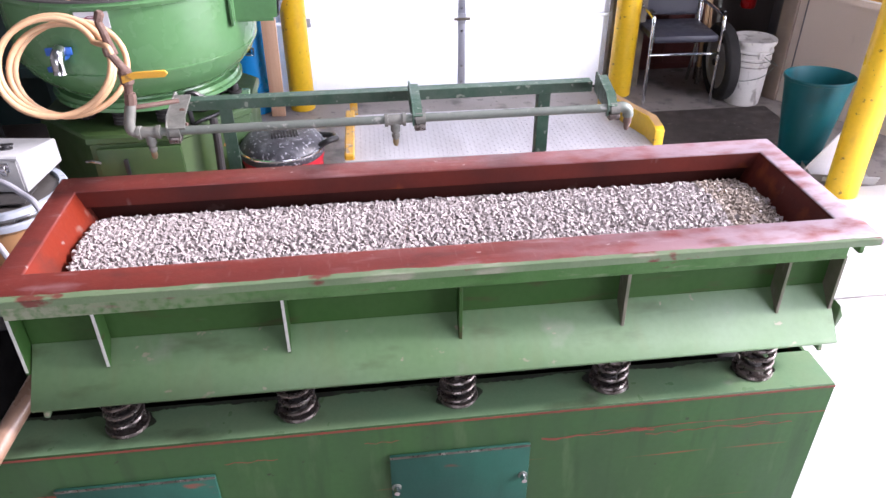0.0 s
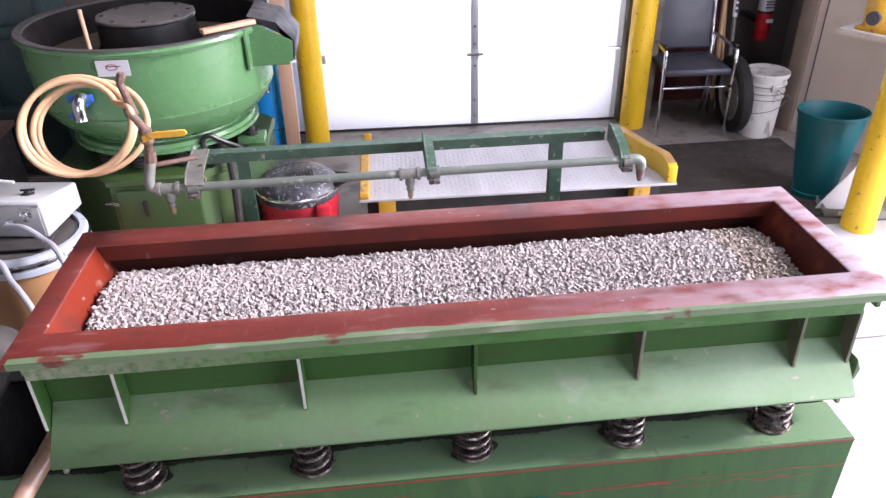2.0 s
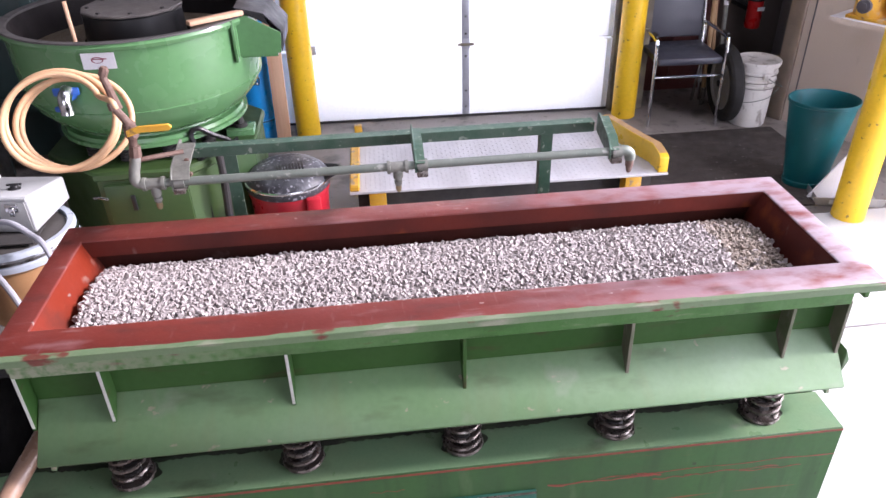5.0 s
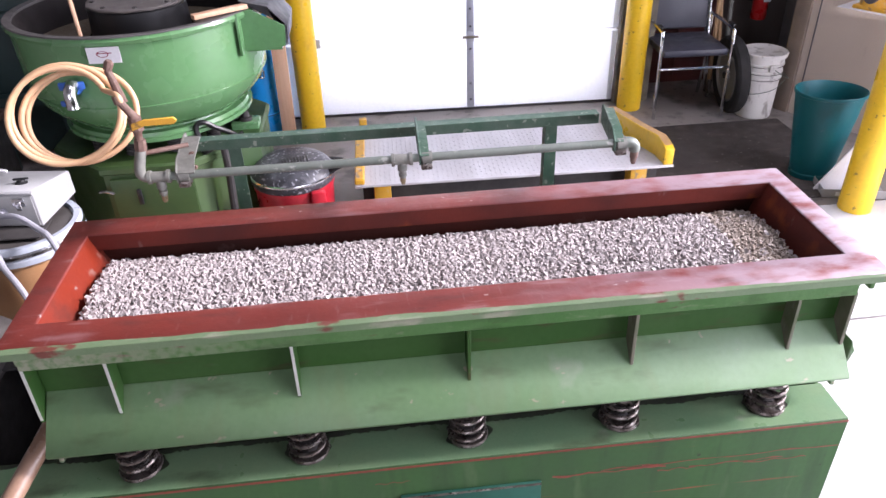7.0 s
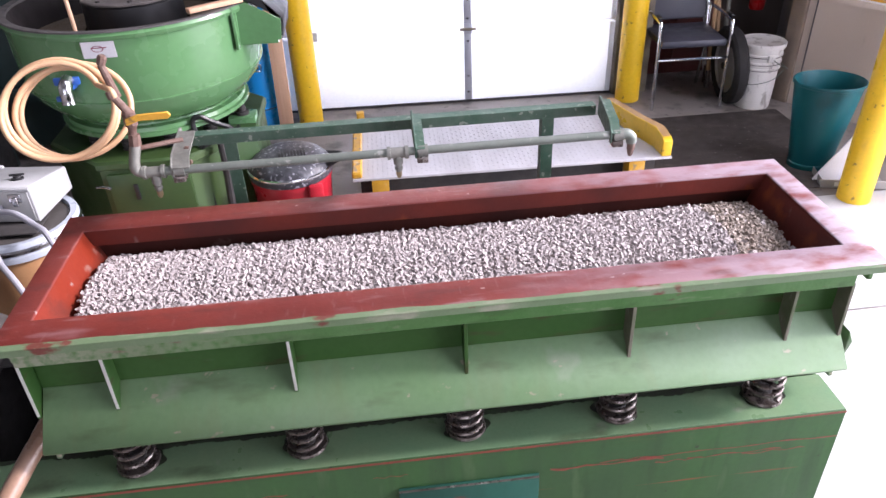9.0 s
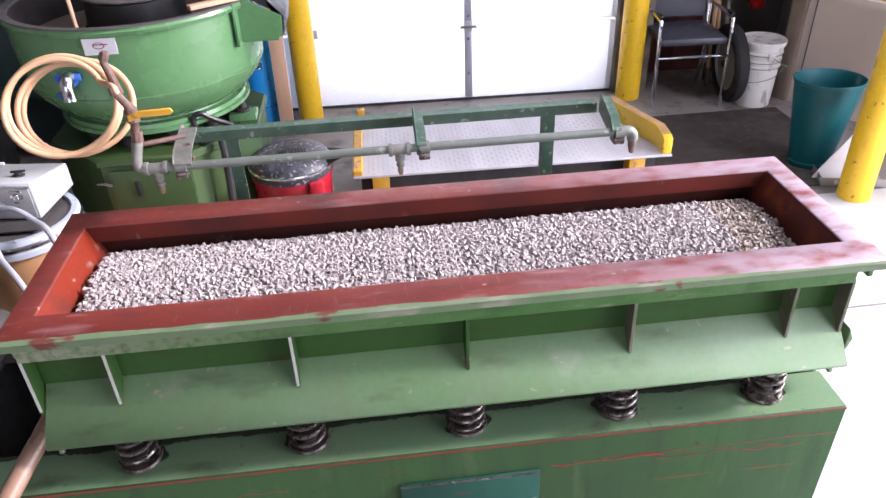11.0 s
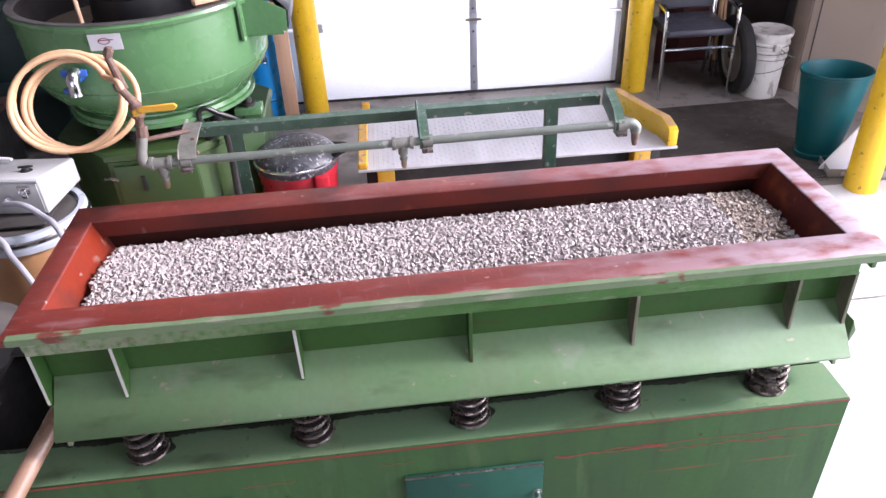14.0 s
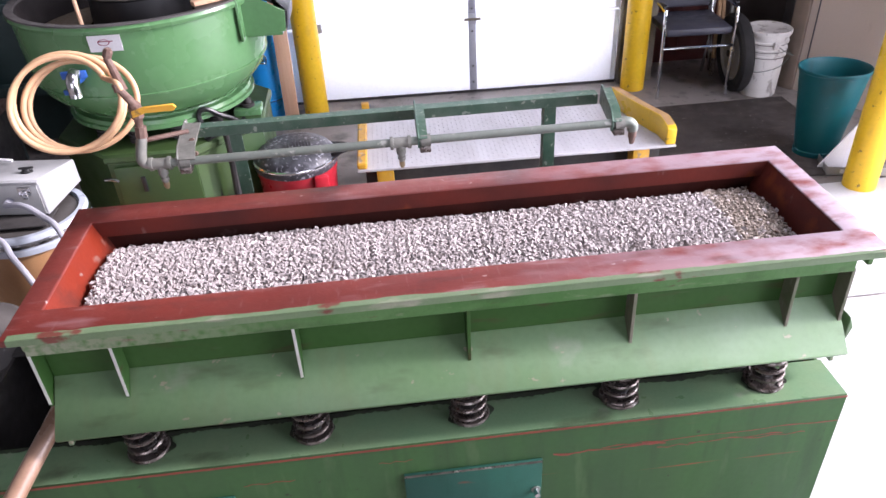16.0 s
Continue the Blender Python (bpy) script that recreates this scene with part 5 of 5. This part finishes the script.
# ---- the corner by the door ----
def corner_things():
    # thin sheet on the floor, darker and browner than the concrete
    solo("floor_mat", box(1.50, 3.50, 0.0065, 2.62, 4.50, 0.016, 0.003), FLOOR_SHEET, "thin dark sheet on the concrete", "mat", kind="structure")
    c = thing("chair", "chrome armchair with dark blue-grey vinyl seat and back", "chair", (2.09, 4.625, 0), -3)
    tall = Matrix.Diagonal((0.91, 1, 1.22, 1))
    w = 0.243

    def taller(points, r, n):
        return tube([tall @ Vector(q) for q in points], r, n)

    for s in (-w, w):
        f = part("side_frame", taller(smooth_line([(s, 0.02, 0.0), (s, 0.03, 0.24), (s, 0.045, 0.43), (s, 0.07, 0.448), (s, 0.20, 0.455), (s, 0.42, 0.455)], 5), 0.011, 10), CHROME, c, "chrome tube side frame")
        part("rear_leg", taller([(s, 0.42, 0.455), (s, 0.40, 0.24), (s, 0.46, 0.0)], 0.011, 10), CHROME, f)
        part("back_tube", taller([(s * 0.93, 0.38, 0.26), (s * 0.93, 0.42, 0.44), (s * 0.93, 0.48, 0.70)], 0.011, 10), CHROME, f)
        part("arm_pad", moved(box(s - 0.014, 0.055, 0.464, s + 0.014, 0.13, 0.474, 0.004), tall), BLACK, f, "short dark armrest pad")
    part("front_rail", taller([(-w, 0.028, 0.265), (w, 0.028, 0.265)], 0.009, 10), CHROME, c)
    part("seat", moved(box(-w + 0.018, 0.03, 0.320, w - 0.018, 0.42, 0.36, 0.016), tall), VINYL, c, "dark vinyl seat pad")
    part("backrest", moved(box(-w + 0.024, -0.02, 0.0, w - 0.024, 0.02, 0.335, 0.014), tall @ pose(0, 0.43, 0.375, -12)), VINYL, c, "dark vinyl back pad")
    cab = thing("red_cabinet", "dark red cabinet standing behind the chair", "cabinet", (2.12, 5.44, 0))
    part("body", box(-0.20, -0.14, 0.0, 0.42, 0.14, 1.0, 0.006), CABINET_RED, cab)
    part("top", box(-0.21, -0.15, 1.0, 0.43, 0.15, 1.03, 0.004), CABINET_RED, cab)
    part("door_leaf", box(-0.19, -0.153, 0.05, 0.105, -0.1405, 0.96, 0.003), CABINET_RED, cab)
    part("door_leaf", box(0.115, -0.153, 0.05, 0.41, -0.1405, 0.96, 0.003), CABINET_RED, cab)
    # wheel, leaning against the tools
    wl2 = thing("spare_wheel", "black pneumatic wheel with a grey steel rim", "wheel", (2.375, 4.72, 0))
    tilt = pose(0, 0, 0.243, 0, 86, -5) @ Matrix.Diagonal((1.145, 1.145, 0.78, 1))
    tyre = part("tyre", moved(lathe([(0.145, -0.042), (0.175, -0.056), (0.200, -0.050), (0.212, -0.030), (0.214, 0.0), (0.212, 0.030), (0.200, 0.050), (0.175, 0.056), (0.145, 0.042)], 44, closed=True), tilt), TYRE, wl2, "black rubber tyre")
    rim = part("rim", moved(lathe([(0.147, -0.044), (0.138, -0.046), (0.130, -0.030), (0.10, -0.022), (0.03, -0.026), (0.03, -0.05), (0.0, -0.05), (0.0, 0.05), (0.03, 0.05), (0.03, 0.026), (0.10, 0.022), (0.130, 0.030), (0.138, 0.046), (0.147, 0.044)], 36), tilt), RIM_GREY, wl2, "dull grey steel rim")
    part("hub", moved(lathe([(0, -0.062), (0.018, -0.060), (0.02, -0.05)], 16), tilt), BLACK, rim)
    pail = thing("bucket", "dirty white plastic pail with lid and wire bail", "bucket", (2.525, 4.64, 0))
    k = 1.1
    prof = [(0, 0.0), (0.122, 0.0), (0.128, 0.008), (0.138, 0.22), (0.141, 0.235), (0.149, 0.237), (0.149, 0.244), (0.1405, 0.246), (0.142, 0.268), (0.150, 0.270), (0.150, 0.277), (0.1425, 0.279), (0.144, 0.310), (0.152, 0.312), (0.152, 0.320), (0.1445, 0.322), (0.146, 0.362)]
    part("body", lathe([(r * 0.86, z * k) for r, z in prof], 36), PAIL, pail)
    part("lid", lathe([(0.127, 0.388), (0.136, 0.388), (0.138, 0.396), (0.138, 0.414), (0.133, 0.418), (0.121, 0.412), (0.0, 0.412)], 36), PAIL, pail, "white pail lid")
    # thin dark rings paint the shadow line below each rib
    for zr, rr in ((0.2575, 0.1272), (0.294, 0.1282), (0.340, 0.1296)):
        part("rib_ring", lathe([(rr - 0.004, zr - 0.003), (rr, zr - 0.003), (rr, zr), (rr - 0.004, zr)], 36, closed=True), CAP_AND_SHADE, pail, "dark ring for the shade under a rib")
    ear = part("ear", box(-0.022, -0.144, 0.318, 0.022, -0.122, 0.362, 0.006), PAIL, pail)
    part("bail", tube(smooth_line([(0.0, -0.162, 0.34), (0.06, -0.165, 0.30), (0.13, -0.11, 0.265), (0.15, 0.0, 0.26)]), 0.0028, 6), GALV, pail, "thin wire bail")
    part("bail", tube(smooth_line([(-0.14, -0.06, 0.17), (-0.08, -0.135, 0.185), (0.02, -0.158, 0.215), (0.10, -0.125, 0.262)]), 0.0028, 6), GALV, pail, "thin wire bail")
    # oval bin
    b = thing("waste_bin", "teal plastic waste bin with a flared top", "bin", (2.415, 3.745, 0), 0)
    hb = 0.492
    outer = [(0.112, 0.0), (0.118, 0.01), (0.120, 0.04), (0.115, 0.046), (0.150, 0.27), (0.180, hb - 0.02), (0.188, hb - 0.016), (0.189, hb - 0.003), (0.186, hb), (0.182, hb - 0.002), (0.174, hb - 0.02), (0.145, 0.27), (0.108, 0.05), (0, 0.05)]
    part("shell", moved(lathe(outer + [], 44), pose(0, 0, 0, 0, 0, -12) @ Matrix.Diagonal((0.94, 0.78, 1, 1))), BIN_TEAL, b)
    part("bag_dark", moved(lathe([(0.146, 0.33), (0.06, 0.30), (0, 0.28)], 30), pose(0, 0, 0, 0, 0, -12) @ Matrix.Diagonal((1.0, 0.78, 1, 1))), BLACK_DULL, b, "dark refuse inside")
    # white offcut panel standing in a low grey tray between bin and bollard
    fw = thing("white_panel", "white cut-off board with a slanting edge standing in a tray", "board", (2.352, 3.565, 0.012), -12)
    part("board", prism([(-0.015, 0.006), (0.265, 0.006), (0.285, 0.12), (0.265, 0.29), (0.150, 0.29), (-0.010, 0.020)], 0.008, "y", 0.0, 0.001), PAPER, fw)
    part("backing", prism([(0.05, 0.008), (0.285, 0.008), (0.305, 0.09), (0.28, 0.24), (0.20, 0.25)], 0.004, "y", 0.010), CARDBOARD, fw, "brown card backing")
    tr = thing("drip_tray", "low grey metal tray on the floor by the bollard", "tray", (2.47, 3.55, 0.006), -14)
    part("tray_floor", box(-0.105, -0.075, 0.0, 0.22, 0.075, 0.004, 0.001), RIM_GREY, tr)
    part("tray_wall", prism([(-0.105, 0.0), (0.22, 0.0), (0.235, 0.046), (-0.125, 0.046)], 0.004, "y", -0.079, 0.001), RIM_GREY, tr, "scuffed grey tray wall")
    part("tray_wall", prism([(-0.079, 0.0), (0.075, 0.0), (0.075, 0.046), (-0.079, 0.046)], 0.004, "x", -0.110, 0.001), RIM_GREY, tr)
    part("tray_label", box(-0.045, -0.0815, 0.012, 0.03, -0.0795, 0.034), PAPER, tr, "torn pale label")
    # extinguisher on the back wall with its bracket
    e = thing("fire_extinguisher", "red fire extinguisher with a white label hanging on the wall", "fire extinguisher", (2.80, 5.30, 0.42))
    part("body", lathe([(0, 0.0), (0.046, 0.0), (0.052, 0.012), (0.052, 0.36), (0.042, 0.40), (0.02, 0.42), (0, 0.42)], 28), EXT_RED, e)
    lb = part("label", lathe([(0.0525, 0.20), (0.0532, 0.201), (0.0532, 0.345), (0.0525, 0.346)], 28), PAPER, e, "white printed label")
    for z in (0.225, 0.245, 0.262, 0.29, 0.32):
        part("print_bar", box(-0.03, -0.0585, z, 0.028, -0.050, z + 0.006), INK, lb)
    part("band", lathe([(0.0528, 0.185), (0.0545, 0.187), (0.0545, 0.198), (0.0528, 0.20)], 28), BLACK, e)
    part("tag", box(-0.012, -0.0592, 0.125, 0.038, -0.0565, 0.15), PAPER, e)
    part("valve_head", box(-0.02, -0.03, 0.42, 0.02, 0.04, 0.47, 0.005), BLACK, e)
    part("bracket", box(-0.03, 0.05, 0.10, 0.03, 0.30, 0.13, 0.003), BLACK, e)
    # long-handled tools leaning in the corner
    for x, y, lean, m, lab in ((2.50, 5.05, 3, FITTING, "grey steel tool shaft with a printed band"), (2.44, 5.00, 6, WOOD_SHAFT, "wooden tool shaft"), (2.40, 5.08, 8, STILE, "dull steel tool shaft"), (2.37, 4.98, 2, WOOD_SHAFT, "dark worn tool shaft")):
        tl = thing("tool_shaft", lab + " leaning in the corner", "tool", (x, y, 0.0), group="leaning tools")
        sh = part("shaft", tube([(0, 0, 0.0), (-0.01, 0.06 * lean, 1.5)], 0.014, 10), m, tl)
        if lean == 3:
            bnd = part("band", tube([(-0.0042, 0.0756, 0.63), (-0.0056, 0.102, 0.85)], 0.0165, 12), PAPER, tl, "white printed band")
            for q in range(5):
                part("print_bar", box(-0.012, 0.052 + q * 0.0042, 0.66 + q * 0.035, 0.002, 0.066 + q * 0.0042, 0.68 + q * 0.035), INK, bnd)
        else:
            part("ferrule", tube([(0, 0, 0.0), (0, 0, 0.12)], 0.017, 10), STEEL_SPRING, tl)
    # shelf ledge on the partition with a yellow machine
    s = thing("wall_shelf", "white laminate ledge on the beige partition", "shelf", (2.58, 4.13, 0.775), -60)
    part("board", box(0.0, 0.0, 0.0, 0.95, 0.40, 0.028, 0.002), PAPER, s)
    part("edge", box(0.0, -0.006, 0.0, 0.95, -0.0005, 0.028), WALL_BEIGE, s)
    part("batten", box(0.0, 0.375, -0.05, 0.95, 0.40, -0.0005), WALL_BEIGE, s)
    y = thing("yellow_grinder", "scuffed yellow bench motor with a dark round port", "power tool", (2.755, 4.05, 0.803), -60)
    bd = part("housing", lathe([(0, 0), (0.075, 0.0), (0.085, 0.02), (0.085, 0.14), (0.06, 0.18), (0, 0.19)], 20), YELLOW_OLD, y, "scuffed yellow housing")
    part("neck", box(-0.03, -0.03, 0.17, 0.16, 0.06, 0.24, 0.02), YELLOW_OLD, y)
    part("port", tube([(0.0, -0.075, 0.075), (0.0, -0.10, 0.075)], 0.036, 18), INK, bd, "dark round port")
    part("port_core", tube([(0.0, -0.099, 0.075), (0.0, -0.104, 0.075)], 0.018, 14), INK, bd)
    part("foot", box(-0.09, -0.08, 0.0, 0.20, 0.09, 0.018, 0.004), YELLOW_OLD, y)
    part("motor", tube([(0.10, 0.0, 0.10), (0.26, 0.0, 0.10)], 0.07, 20), YELLOW_OLD, y)


def far_left_things():
    """Dim machinery beyond the bowl."""
    m = thing("teal_machine", "dull teal steel machine frame in the shade behind the bowl", "machine", (-2.05, 4.55, 0))
    for x in (-0.45, 0.0, 0.40):
        part("upright", box(x - 0.03, -0.03, 0, x + 0.03, 0.03, 1.7, 0.004), TEAL_STEEL, m)
    for z in (0.4, 0.85, 1.3):
        part("beam", box(-0.48, -0.035, z, 0.43, 0.035, z + 0.06, 0.004), TEAL_STEEL, m)
    part("cabinet", box(-0.40, 0.04, 0.1, 0.38, 0.40, 1.25, 0.01), TEAL_STEEL, m)
    part("pipe_run", tube(smooth_line([(-0.45, -0.06, 1.45), (0.0, -0.08, 1.40), (0.35, -0.06, 1.44)]), 0.02, 10), GALV, m)
    s = thing("dark_stand", "dark steel stand with stacked dusty parts", "stand", (-1.85, 3.55, 0))
    part("frame", box(-0.25, -0.2, 0.0, 0.22, 0.25, 0.62, 0.01), BLACK_DULL, s)
    part("ledge", box(-0.28, -0.22, 0.622, 0.24, 0.27, 0.65, 0.004), RUST, s, "rusty ledge")
    part("arm", tube([(0.0, -0.1, 0.82), (0.32, -0.12, 0.82)], 0.014, 10), FITTING, s)
    part("column", box(-0.06, -0.06, 0.651, 0.04, 0.05, 1.0, 0.006), BLACK_DULL, s)
    part("hose_drop", tube(smooth_line([(0.30, -0.38, 0.72), (0.36, -0.40, 0.66), (0.50, -0.42, 0.64)]), 0.006, 8), PAPER, s)


hall()
sectional_door()
for bx, by, br in ((-0.313, 4.893, 0.077), (1.775, 4.874, 0.077), (2.447, 3.375, 0.078)):
    bollard(bx, by, br, 1.25)
tub_base()
tub()
STONES = gravel()
spray_bar()
hose_coil()
bowl_machine()
bowl_extras()
drum_and_box()
low_left_things()
vacuum()
dock_plate()
corner_things()
far_left_things()


def motions():
    """The stones roll over towards the front and shake."""
    rng = np.random.RandomState(21)
    step = 0.4
    count = int(round(16.0 / step)) + 1
    for ob, x, s0 in STONES:
        speed = 0.115
        rows = []
        for i in range(count):
            y, z, lean = round_way(s0 + speed * step * i)
            j = rng.uniform(-1, 1, 4)
            rows.append((i * step, pose(x + 0.002 * j[0], y + 0.0015 * j[1], z + 0.0015 * j[2], lean + 3 * j[3], 0, 0)))
        walk(ob, rows)


motions()
